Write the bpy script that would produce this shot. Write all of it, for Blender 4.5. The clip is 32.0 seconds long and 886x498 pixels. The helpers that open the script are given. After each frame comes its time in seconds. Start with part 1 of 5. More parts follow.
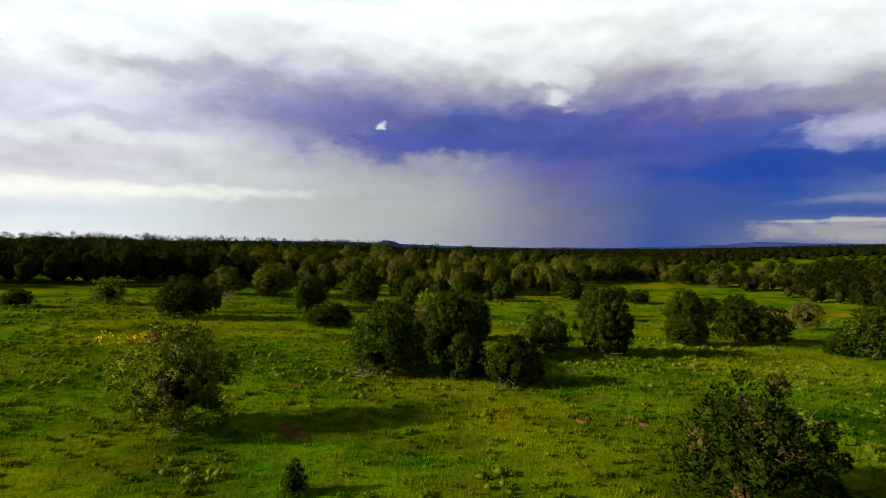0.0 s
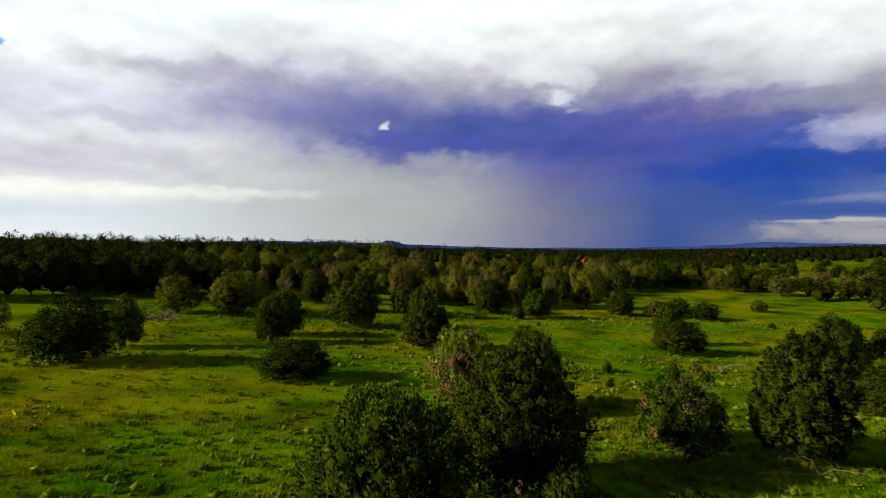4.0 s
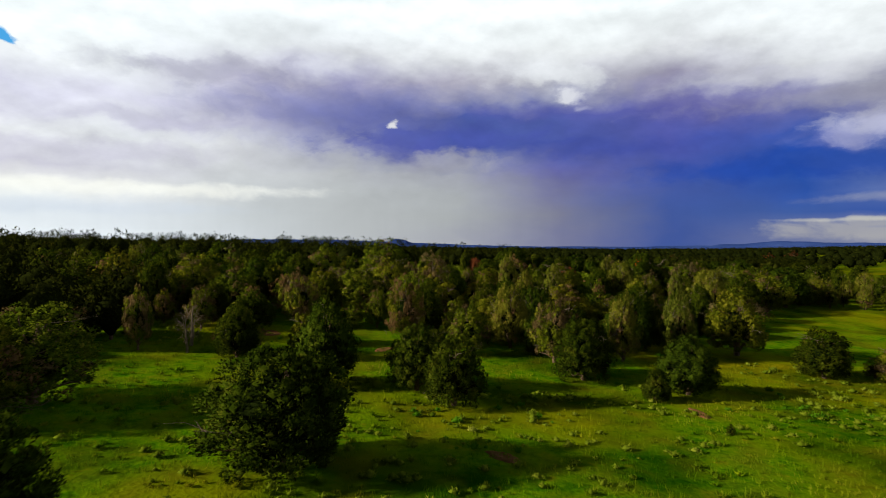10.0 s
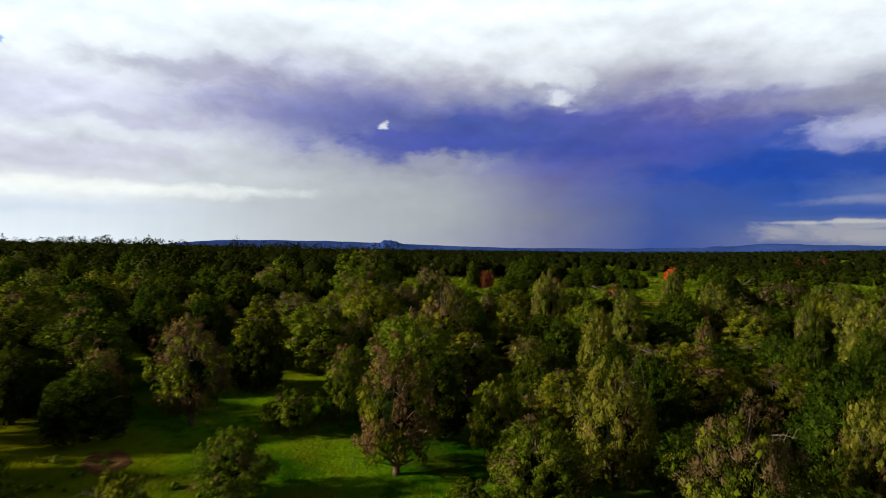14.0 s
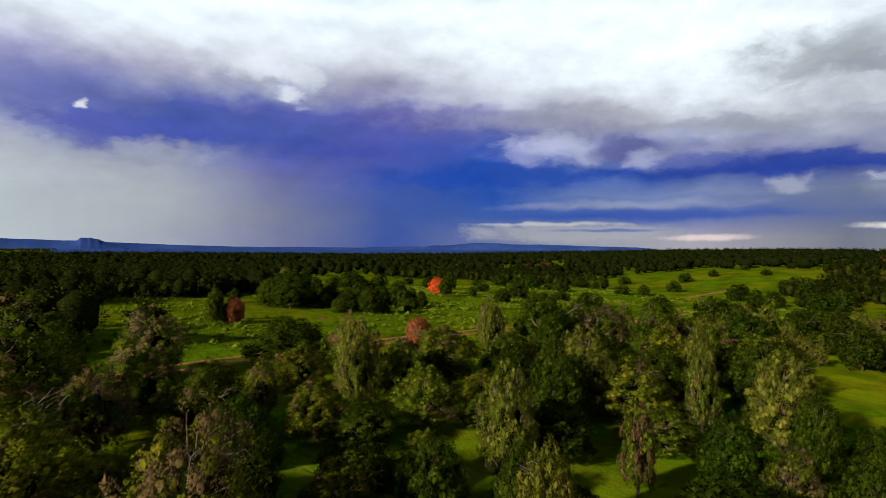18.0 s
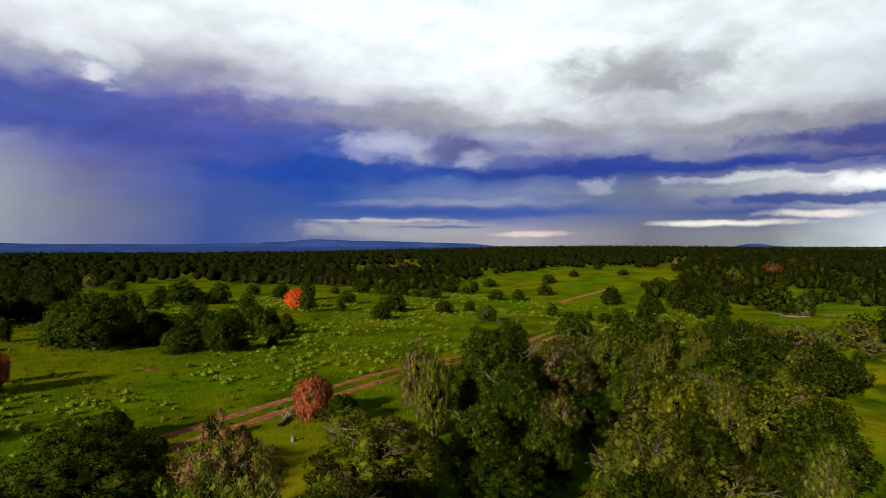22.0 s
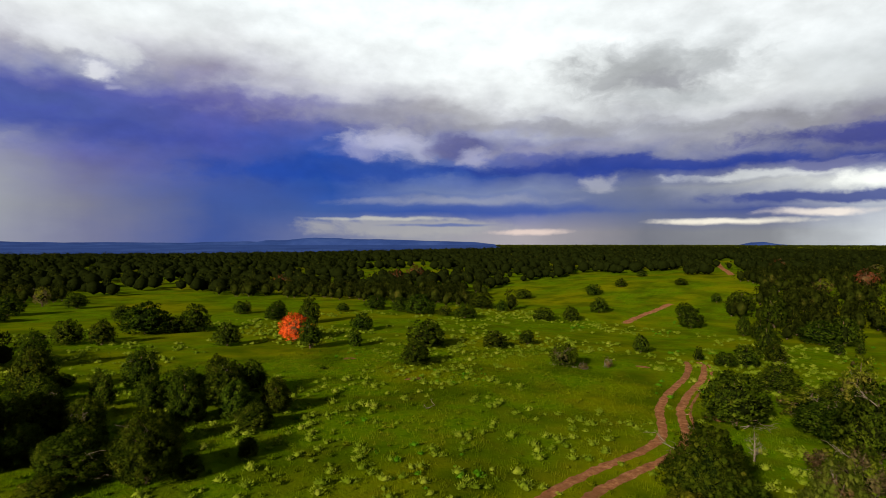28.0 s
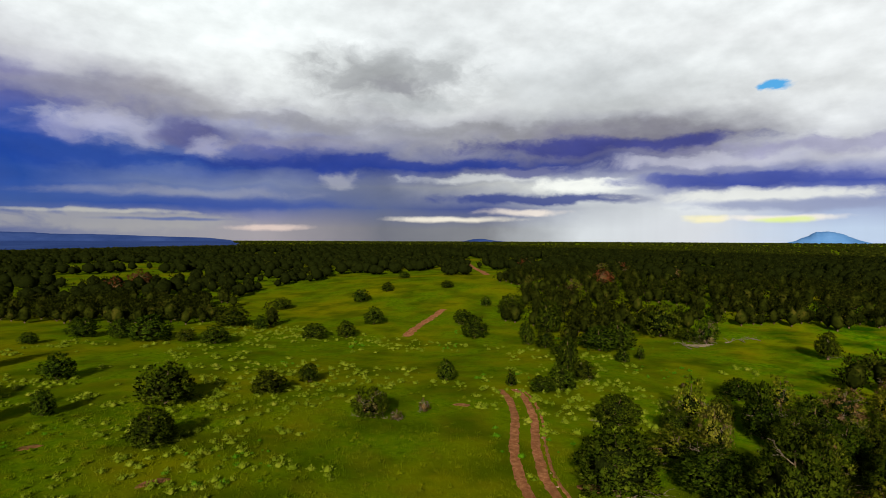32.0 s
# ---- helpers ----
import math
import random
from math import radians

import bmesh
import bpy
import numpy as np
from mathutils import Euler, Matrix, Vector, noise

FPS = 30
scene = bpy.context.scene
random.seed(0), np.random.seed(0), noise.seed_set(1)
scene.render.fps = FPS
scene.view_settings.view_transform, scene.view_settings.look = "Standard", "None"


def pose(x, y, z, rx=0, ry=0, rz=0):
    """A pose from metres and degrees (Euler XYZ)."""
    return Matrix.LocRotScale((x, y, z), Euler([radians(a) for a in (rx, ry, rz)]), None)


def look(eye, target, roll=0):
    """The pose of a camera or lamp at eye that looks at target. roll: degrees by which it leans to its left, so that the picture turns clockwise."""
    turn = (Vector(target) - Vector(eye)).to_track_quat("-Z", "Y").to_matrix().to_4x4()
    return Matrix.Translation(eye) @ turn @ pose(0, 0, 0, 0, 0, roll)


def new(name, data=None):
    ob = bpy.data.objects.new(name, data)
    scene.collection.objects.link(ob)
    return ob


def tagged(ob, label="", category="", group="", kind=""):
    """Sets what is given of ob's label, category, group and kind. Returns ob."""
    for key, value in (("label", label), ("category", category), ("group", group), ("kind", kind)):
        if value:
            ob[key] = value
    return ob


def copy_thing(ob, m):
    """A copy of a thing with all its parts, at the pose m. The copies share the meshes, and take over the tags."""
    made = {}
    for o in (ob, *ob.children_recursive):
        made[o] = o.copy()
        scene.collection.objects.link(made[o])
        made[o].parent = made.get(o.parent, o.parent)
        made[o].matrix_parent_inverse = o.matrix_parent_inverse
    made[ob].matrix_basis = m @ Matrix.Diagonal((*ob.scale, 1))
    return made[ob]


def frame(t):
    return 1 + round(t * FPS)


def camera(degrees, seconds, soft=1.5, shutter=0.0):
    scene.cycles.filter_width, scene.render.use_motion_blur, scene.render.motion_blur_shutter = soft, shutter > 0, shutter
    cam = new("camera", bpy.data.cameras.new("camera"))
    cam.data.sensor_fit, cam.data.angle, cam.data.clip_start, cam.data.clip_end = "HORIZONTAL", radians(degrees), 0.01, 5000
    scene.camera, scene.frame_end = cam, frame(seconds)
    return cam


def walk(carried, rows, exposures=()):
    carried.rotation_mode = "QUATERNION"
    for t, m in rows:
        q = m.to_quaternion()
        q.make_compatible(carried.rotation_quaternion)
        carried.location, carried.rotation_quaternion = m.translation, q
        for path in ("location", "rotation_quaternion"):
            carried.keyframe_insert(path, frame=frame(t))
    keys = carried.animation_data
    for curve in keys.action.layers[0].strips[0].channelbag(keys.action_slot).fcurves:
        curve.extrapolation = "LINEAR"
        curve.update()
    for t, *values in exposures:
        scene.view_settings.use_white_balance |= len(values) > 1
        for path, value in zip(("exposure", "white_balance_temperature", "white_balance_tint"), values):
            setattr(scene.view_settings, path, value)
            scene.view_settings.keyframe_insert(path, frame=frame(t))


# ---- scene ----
cam = camera(73.9, 32.0, 0.9, 0.4)
METRES, EYE, TILT, LEAN, TURN = 180.0, 8.0, 0.0, 0.0, 0.0
ROWS = [
    (0.0, 0.0, 0.0, 0.0, -0.0, 0.0, -0.0),
    (0.5, -0.001, 0.012, 0.0003, 0.03, 0.01, -0.03),
    (1.0, -0.0022, 0.0254, 0.0004, 0.06, 0.01, -0.03),
    (1.5, -0.0034, 0.0397, 0.0006, 0.11, 0.03, -0.02),
    (2.0, -0.0046, 0.0548, 0.0009, 0.16, 0.04, -0.0),
    (2.5, -0.0059, 0.0705, 0.0011, 0.21, 0.06, -0.01),
    (3.0, -0.0073, 0.0868, 0.0014, 0.24, 0.07, -0.0),
    (3.5, -0.0088, 0.1037, 0.0016, 0.27, 0.06, 0.03),
    (5.5, -0.014, 0.1732, 0.0033, 0.46, -0.12, -0.0),
    (6.0, -0.0154, 0.1916, 0.0032, 0.53, -0.12, 0.03),
    (6.5, -0.0169, 0.2103, 0.0029, 0.61, -0.13, 0.07),
    (7.0, -0.0184, 0.2292, 0.0029, 0.7, -0.12, 0.06),
    (7.5, -0.0199, 0.2484, 0.0029, 0.78, -0.14, 0.09),
    (8.0, -0.0215, 0.2678, 0.0031, 0.85, -0.16, 0.06),
    (8.5, -0.0229, 0.2874, 0.0033, 0.94, -0.17, 0.05),
    (9.0, -0.0245, 0.3069, 0.0035, 0.98, -0.17, -0.02),
    (9.5, -0.0259, 0.3261, 0.0036, 1.04, -0.16, -0.03),
    (10.0, -0.0274, 0.3451, 0.0039, 1.07, -0.13, -0.07),
    (10.5, -0.0289, 0.3638, 0.0043, 1.12, -0.11, -0.09),
    (11.0, -0.0304, 0.3823, 0.0046, 1.16, -0.08, -0.04),
    (11.5, -0.032, 0.4007, 0.0052, 1.18, -0.07, -0.09),
    (12.0, -0.0334, 0.4191, 0.0058, 1.22, -0.02, -0.12),
    (12.5, -0.035, 0.4375, 0.0069, 1.22, -0.03, -0.15),
    (13.0, -0.0366, 0.4556, 0.0081, 1.2, -0.01, -0.16),
    (13.5, -0.0382, 0.4736, 0.0095, 1.17, 0.02, -0.17),
    (14.0, -0.0396, 0.4916, 0.0112, 0.17, -0.01, -0.24),
    (14.5, -0.0413, 0.5097, 0.0127, -5.75, -0.07, -0.38),
    (16.5, -0.0448, 0.5716, 0.0189, -15.16, -0.06, -0.47),
    (17.0, -0.0454, 0.5872, 0.0204, -18.87, -0.05, -0.37),
    (17.5, -0.0455, 0.6028, 0.022, -22.27, -0.03, -0.31),
    (18.0, -0.0451, 0.6178, 0.0235, -25.63, -0.06, -0.19),
    (18.5, -0.0442, 0.6325, 0.0251, -29.02, -0.12, -0.11),
    (19.0, -0.0427, 0.6467, 0.0267, -32.38, -0.17, -0.1),
    (19.5, -0.0408, 0.6605, 0.0281, -35.76, -0.25, -0.05),
    (20.0, -0.0381, 0.6743, 0.0293, -39.04, -0.3, -0.08),
    (20.5, -0.0347, 0.688, 0.0306, -41.43, -0.32, -0.07),
    (21.0, -0.0307, 0.7014, 0.0313, -41.43, -0.37, -0.04),
    (21.5, -0.0262, 0.7142, 0.0317, -41.41, -0.39, -0.03),
    (22.0, -0.0212, 0.727, 0.0322, -41.37, -0.41, -0.02),
    (22.5, -0.0157, 0.7395, 0.0329, -41.36, -0.43, -0.02),
    (23.0, -0.0102, 0.7517, 0.0334, -41.34, -0.44, -0.05),
    (23.5, -0.0042, 0.7639, 0.0339, -41.33, -0.45, -0.04),
    (24.0, 0.0018, 0.7758, 0.0345, -41.32, -0.46, -0.05),
    (24.5, 0.0079, 0.7875, 0.0352, -41.3, -0.47, -0.07),
    (25.0, 0.0143, 0.7992, 0.036, -41.27, -0.48, -0.08),
    (25.5, 0.0208, 0.8112, 0.0367, -41.27, -0.5, -0.12),
    (27.5, 0.0477, 0.8578, 0.0406, -41.27, -0.56, -0.05),
    (28.0, 0.0547, 0.8694, 0.0416, -41.28, -0.59, -0.02),
    (28.5, 0.0621, 0.8806, 0.0425, -42.03, -0.65, 0.0),
    (29.0, 0.0693, 0.8918, 0.0432, -45.49, -0.65, 0.0),
    (29.5, 0.0764, 0.9027, 0.0442, -49.01, -0.73, -0.03),
    (30.0, 0.0837, 0.9133, 0.045, -52.69, -0.77, -0.08),
    (30.5, 0.0914, 0.9238, 0.0458, -56.51, -0.82, -0.09),
    (31.0, 0.0993, 0.934, 0.0468, -59.9, -0.87, -0.15),
    (31.5, 0.1075, 0.9443, 0.0478, -63.62, -0.91, -0.22),
    (32.0, 0.1158, 0.9543, 0.049, -66.1, -0.94, -0.22),
]
walk(cam, [(t, pose(0, 0, EYE, TILT, LEAN, TURN) @ pose(METRES * x, METRES * y, METRES * z, 90 + pitch, roll, yaw)) for t, x, y, z, yaw, pitch, roll in ROWS],
     [(0, 0.56, 6500, 10), (9, 0.56, 6450, 10), (13, 0.56, 6250, 10), (18, 0.56, 6050, 10), (21, 0.56, 6200, 10), (25, 0.56, 6420, 10), (29.5, 0.56, 6500, 10), (32, 0.46, 6500, 10)])

# ---- world, sun ----
SUN_AZ, SUN_EL = -106.0, 22.0
SKY, SUN = 0.76, 5.0
world = bpy.data.worlds.new("storm_sky")
scene.world = world
world.use_nodes = True
WN, WL = world.node_tree.nodes, world.node_tree.links
WN.clear()


def lin(r, g, b):
    """Linear colour from 0..255 display values."""
    return tuple((c / 255 / 12.92 if c <= 10 else ((c / 255 + 0.055) / 1.055) ** 2.4) for c in (r, g, b)) + (1.0,)


def wnode(kind):
    return WN.new(kind)


def wvecmath(op):
    n = WN.new("ShaderNodeVectorMath")
    n.operation = op
    return n


def put(socket, value):
    if isinstance(value, bpy.types.NodeSocket):
        WL.new(value, socket)
    else:
        socket.default_value = value


def wmath(op, a, b=0.0, c=0.0):
    n = wnode("ShaderNodeMath")
    n.operation = op
    for i, v in enumerate((a, b, c)):
        put(n.inputs[i], v)
    return n.outputs[0]


def wmap(v, a, b, c=0.0, d=1.0, smooth=True):
    n = wnode("ShaderNodeMapRange")
    n.interpolation_type = "SMOOTHSTEP" if smooth else "LINEAR"
    for i, x in enumerate((v, a, b, c, d)):
        put(n.inputs[i], x)
    return n.outputs[0]


def wvec(x, y, z=0.0):
    n = wnode("ShaderNodeCombineXYZ")
    for i, v in enumerate((x, y, z)):
        put(n.inputs[i], v)
    return n.outputs[0]


def wnoise(vec, scale, detail=5.0, rough=0.55):
    n = wnode("ShaderNodeTexNoise")
    put(n.inputs["Vector"], vec)
    n.inputs["Scale"].default_value, n.inputs["Detail"].default_value, n.inputs["Roughness"].default_value = scale, detail, rough
    s = wnode("ShaderNodeSeparateColor")
    WL.new(n.outputs["Color"], s.inputs[0])
    return s.outputs[0], s.outputs[1], n.outputs[0]


def wmix(fac, a, b, blend="MIX"):
    n = wnode("ShaderNodeMix")
    n.data_type, n.blend_type = "RGBA", blend
    put(n.inputs[0], fac)
    put(n.inputs[6], a)
    put(n.inputs[7], b)
    return n.outputs[2]


coord = wnode("ShaderNodeTexCoord").outputs["Generated"]
sep = wnode("ShaderNodeSeparateXYZ")
WL.new(coord, sep.inputs[0])
az = wmath("MULTIPLY", wmath("ARCTAN2", sep.outputs[0], sep.outputs[1]), 57.2958)
el = wmath("MULTIPLY", wmath("ARCSINE", sep.outputs[2]), 57.2958)
# billows: wide and fine turbulence, drawn out sideways, shift the cloud field
wide_r, wide_g, _ = wnoise(wvec(wmath("MULTIPLY", az, 0.07), wmath("MULTIPLY", el, 0.18), 3.1), 1.0, 4.0)
fine_r, fine_g, fine_v = wnoise(wvec(wmath("MULTIPLY", az, 0.2), wmath("MULTIPLY", el, 0.36), 7.7), 1.0, 8.0, 0.54)
_, _, fine_up = wnoise(wvec(wmath("MULTIPLY", az, 0.2), wmath("MULTIPLY", wmath("ADD", el, 1.0), 0.36), 7.7), 1.0, 8.0, 0.54)
calm = wmap(el, 0.5, 9.0, 0.12, 1.0)
az_b = wmath("MULTIPLY_ADD", wmath("SUBTRACT", fine_r, 0.5), 5.5, az)
el_b = wmath("MULTIPLY_ADD", wmath("MULTIPLY", wmath("SUBTRACT", fine_g, 0.5), calm), 3.4, el)
ragged = wmath("SUBTRACT", wnoise(wvec(wmath("MULTIPLY", az_b, 0.42), wmath("MULTIPLY", el_b, 0.75), 2.3), 1.0, 7.0, 0.58)[2], 0.5)
az_a = wmath("MULTIPLY_ADD", wmath("SUBTRACT", wide_r, 0.5), 6.0, az_b)
el_a = wmath("MULTIPLY_ADD", wmath("MULTIPLY", wmath("SUBTRACT", wide_g, 0.5), calm), 2.6, el_b)
along = wmath("DIVIDE", wmath("ADD", az_a, 40.0), 140.0)


def band(*stops):
    """Cloud colour along the horizon, from azimuth -40 to 100 in steps of 10 degrees."""
    n = wnode("ShaderNodeValToRGB")
    n.color_ramp.interpolation = "LINEAR"
    put(n.inputs[0], along)
    while len(n.color_ramp.elements) < len(stops):
        n.color_ramp.elements.new(0.5)
    for i, c in enumerate(stops):
        e = n.color_ramp.elements[i]
        e.position = i / (len(stops) - 1)
        e.color = lin(*c)
    return n.outputs[0]


cloud = band((232, 234, 238), (222, 225, 230), (198, 200, 204), (178, 179, 181), (160, 160, 168), (114, 115, 146), (62, 82, 146), (105, 112, 150),
             (150, 148, 158), (165, 156, 162), (115, 115, 126), (132, 132, 138), (215, 217, 222), (216, 216, 223), (192, 206, 230))

def layer(low, high, *stops):
    """The next cloud layer up, blended in between two elevations."""
    global cloud
    cloud = wmix(wmap(el_a, low, high, smooth=False), cloud, band(*stops))


layer(1, 3, (222, 226, 232), (215, 218, 224), (194, 196, 199), (178, 179, 181), (165, 166, 168), (120, 120, 142), (64, 84, 148),
      (62, 88, 152), (52, 80, 155), (76, 96, 162), (94, 104, 142), (70, 82, 140), (186, 188, 196), (226, 227, 231), (150, 158, 195))
layer(3, 5, (240, 238, 232), (228, 226, 226), (198, 199, 202), (178, 179, 181), (165, 166, 170), (116, 116, 148), (66, 85, 152),
      (46, 80, 160), (104, 119, 165), (118, 128, 165), (110, 116, 142), (172, 172, 176), (235, 235, 232), (80, 90, 156), (74, 88, 166))
layer(5, 7, (205, 200, 215), (205, 202, 212), (200, 200, 203), (176, 176, 180), (160, 160, 172), (100, 100, 158), (66, 82, 155),
      (36, 73, 155), (66, 92, 164), (55, 75, 150), (46, 66, 145), (58, 70, 140), (70, 78, 140), (148, 148, 174), (198, 197, 210))
layer(7, 9.5, (228, 226, 230), (226, 226, 230), (205, 204, 208), (148, 148, 174), (74, 90, 158), (72, 84, 154), (74, 82, 160),
      (60, 85, 165), (118, 124, 170), (108, 110, 160), (150, 150, 168), (158, 156, 166), (118, 114, 142), (110, 106, 126), (222, 222, 226))
layer(9.5, 12.3, (214, 211, 228), (214, 211, 226), (176, 172, 198), (106, 110, 168), (74, 88, 158), (76, 88, 156), (92, 92, 160),
      (112, 110, 162), (148, 143, 154), (214, 214, 218), (206, 206, 209), (226, 226, 228), (192, 192, 195), (206, 206, 209), (235, 235, 237))
layer(12.3, 15.2, (240, 240, 243), (238, 239, 242), (186, 181, 200), (150, 146, 180), (168, 163, 179), (190, 188, 196), (145, 139, 163),
      (205, 204, 210), (234, 235, 237), (246, 247, 248), (230, 231, 233), (228, 229, 231), (212, 213, 216), (228, 229, 231), (238, 238, 240))
layer(15.2, 18.2, (243, 246, 248), (243, 246, 248), (226, 227, 231), (216, 215, 221), (228, 228, 231), (228, 228, 230), (216, 215, 219),
      (238, 239, 241), (245, 247, 248), (246, 248, 249), (240, 241, 243), (238, 239, 241), (236, 237, 239), (232, 232, 234), (241, 241, 243))
layer(18.2, 22, (247, 250, 252), (247, 250, 252), (246, 249, 251), (245, 248, 250), (249, 252, 253), (248, 251, 252), (243, 246, 247),
      (242, 245, 247), (247, 250, 251), (247, 250, 251), (232, 233, 235), (228, 229, 231), (240, 241, 243), (245, 246, 248), (246, 248, 249))
# above the view the sky is made dark to hold down the fill light
cloud = wmix(wmap(el_a, 21, 33), cloud, lin(140, 144, 152))
cloud = wmix(wmap(el_a, 29, 48), cloud, lin(40, 43, 48))
# the unseen sky behind is darkened as well, to lower the fill light
behind = wmap(wmath("ABSOLUTE", wmath("SUBTRACT", az, 32.0)), 85, 130)
cloud = wmix(behind, cloud, lin(58, 61, 68))
def drift(a, e, w, h, soft, force, colour):
    """A single cloud, gap or streak: azimuth, elevation, half width, half height, softness, strength, colour."""
    global cloud
    offset = wvecmath("MULTIPLY_ADD")
    put(offset.inputs[0], wvec(az_b, el_b))
    offset.inputs[1].default_value = (1 / w, 1 / h, 0)
    offset.inputs[2].default_value = (-a / w, -e / h, 0)
    length = wvecmath("LENGTH")
    WL.new(offset.outputs[0], length.inputs[0])
    edge = wmath("MULTIPLY_ADD", ragged, 1.8, length.outputs["Value"])
    cloud = wmix(wmap(edge, 1 + soft, 1 - soft, 0.0, force), cloud, lin(*colour) if isinstance(colour, tuple) else colour)


drift(-22.0, 15.6, 9.0, 0.9, 0.8, 0.6, (158, 154, 176))
drift(-12.0, 12.6, 9.0, 2.2, 0.9, 0.5, (104, 108, 165))
drift(-27.0, 11.0, 9.0, 0.6, 0.8, 0.55, (186, 181, 204))
drift(-30.0, 8.3, 8.0, 0.8, 0.8, 0.5, (188, 182, 202))
drift(-28.0, 5.0, 11.0, 0.5, 0.8, 0.7, (247, 244, 236))
drift(-34.0, 3.4, 9.0, 0.5, 0.8, 0.4, (198, 205, 220))
drift(-1.5, 10.4, 9.5, 1.2, 0.6, 0.7, (70, 80, 160))
drift(-6.0, 9.4, 5.0, 0.8, 0.7, 0.6, (78, 84, 160))
drift(-1.0, 8.4, 5.0, 0.75, 0.6, 0.7, (160, 158, 170))
drift(-6.2, 11.6, 0.45, 0.32, 0.5, 0.85, (226, 222, 222))
drift(8.2, 16.3, 4.2, 1.0, 0.8, 0.6, (236, 236, 240))
drift(12.0, 15.6, 2.2, 0.9, 0.7, 0.6, (226, 226, 230))
drift(10.6, 14.2, 1.2, 0.45, 0.5, 0.8, (224, 222, 228))
drift(12.2, 13.2, 0.6, 0.3, 0.7, 0.6, (196, 194, 210))
drift(9.0, 12.9, 7.0, 0.7, 0.8, 0.5, (88, 88, 160))
drift(14.0, 9.3, 7.0, 0.6, 0.8, 0.45, (62, 74, 156))
drift(24.0, 12.6, 5.0, 1.0, 0.9, 0.5, (105, 100, 165))
drift(29.0, 6.9, 9.0, 0.9, 0.8, 0.75, (30, 66, 156))
drift(30.0, 14.2, 8.0, 0.8, 0.8, 0.5, (205, 203, 208))
drift(36.2, 9.7, 4.2, 1.4, 0.5, 0.72, (186, 184, 204))
drift(33.5, 8.7, 3.0, 0.7, 0.8, 0.5, (120, 124, 180))
drift(42.6, 9.3, 2.6, 0.9, 0.5, 0.8, (92, 92, 142))
drift(44.0, 8.3, 1.6, 0.5, 0.5, 0.7, (165, 163, 188))
drift(38.0, 7.0, 9.0, 0.55, 0.7, 0.8, (46, 76, 156))
drift(40.0, 12.2, 14.0, 0.8, 0.8, 0.5, (164, 162, 170))
drift(50.0, 10.9, 12.0, 0.5, 0.8, 0.45, (140, 136, 142))
drift(38.0, 1.5, 9.0, 0.8, 0.45, 0.7, (168, 164, 164))
drift(36.0, 2.3, 5.5, 0.14, 0.8, 0.55, (206, 200, 186))
drift(41.0, 1.7, 4.0, 0.13, 0.7, 0.8, (84, 102, 160))
drift(43.0, 4.1, 8.0, 0.35, 0.9, 0.5, (166, 166, 176))
drift(47.0, 3.1, 8.0, 0.5, 0.7, 0.7, (62, 84, 158))
drift(50.0, 1.0, 3.4, 0.25, 0.6, 0.9, (224, 200, 192))
drift(56.0, 5.6, 1.6, 0.7, 0.5, 0.7, (168, 168, 182))
drift(53.0, 8.9, 6.0, 0.45, 0.7, 0.6, (150, 148, 170))
drift(60.0, 7.2, 16.0, 0.6, 0.5, 0.85, (44, 64, 146))
drift(66.0, 10.2, 9.0, 0.4, 0.8, 0.4, (124, 122, 128))
drift(62.0, 9.4, 12.0, 0.4, 0.7, 0.4, (158, 156, 168))
drift(67.0, 1.9, 5.0, 0.24, 0.7, 0.85, (252, 240, 222))
drift(74.0, 2.6, 3.5, 0.3, 0.6, 0.8, (250, 234, 222))
drift(70.0, 5.7, 6.0, 0.35, 0.6, 0.8, (212, 212, 214))
drift(74.2, 6.5, 2.6, 0.7, 0.35, 0.9, (110, 112, 155))
drift(79.5, 5.2, 5.0, 0.6, 0.45, 0.95, (246, 245, 240))
drift(76.0, 3.85, 9.5, 0.42, 0.45, 0.9, (58, 72, 138))
drift(60.2, 15.3, 7.4, 2.1, 0.7, 0.8, (150, 150, 154))
drift(64.0, 17.4, 6.0, 2.2, 0.6, 0.35, (200, 202, 205))
drift(61.5, 14.5, 3.0, 0.6, 0.7, 0.5, (138, 136, 146))
drift(63.5, 13.0, 4.5, 0.8, 0.6, 0.6, (190, 192, 196))
drift(78.0, 14.0, 6.0, 3.0, 0.9, 0.5, (206, 208, 211))
drift(81.0, 10.2, 8.0, 0.7, 0.7, 0.5, (126, 122, 130))
drift(82.0, 8.8, 12.0, 0.7, 0.5, 0.85, (58, 64, 136))
drift(93.0, 5.3, 9.0, 0.5, 0.5, 0.85, (66, 80, 160))
drift(91.0, 7.0, 9.0, 0.45, 0.6, 0.7, (190, 188, 204))
drift(100.0, 7.8, 9.0, 0.5, 0.6, 0.6, (150, 146, 184))
drift(95.0, 3.9, 9.0, 0.55, 0.5, 0.85, (240, 238, 232))
drift(97.5, 3.0, 7.0, 0.5, 0.5, 0.8, (150, 156, 188))
drift(90.1, 1.9, 1.4, 0.28, 0.6, 0.9, (250, 238, 190))
drift(95.5, 1.9, 4.5, 0.22, 0.6, 0.8, (252, 240, 226))
drift(96.0, 1.75, 1.5, 0.25, 0.6, 0.9, (226, 238, 150))
# grain of the cloud mass, weak in the rain below
shade = wmap(fine_v, 0.3, 0.7, 0.93, 1.06, smooth=False)
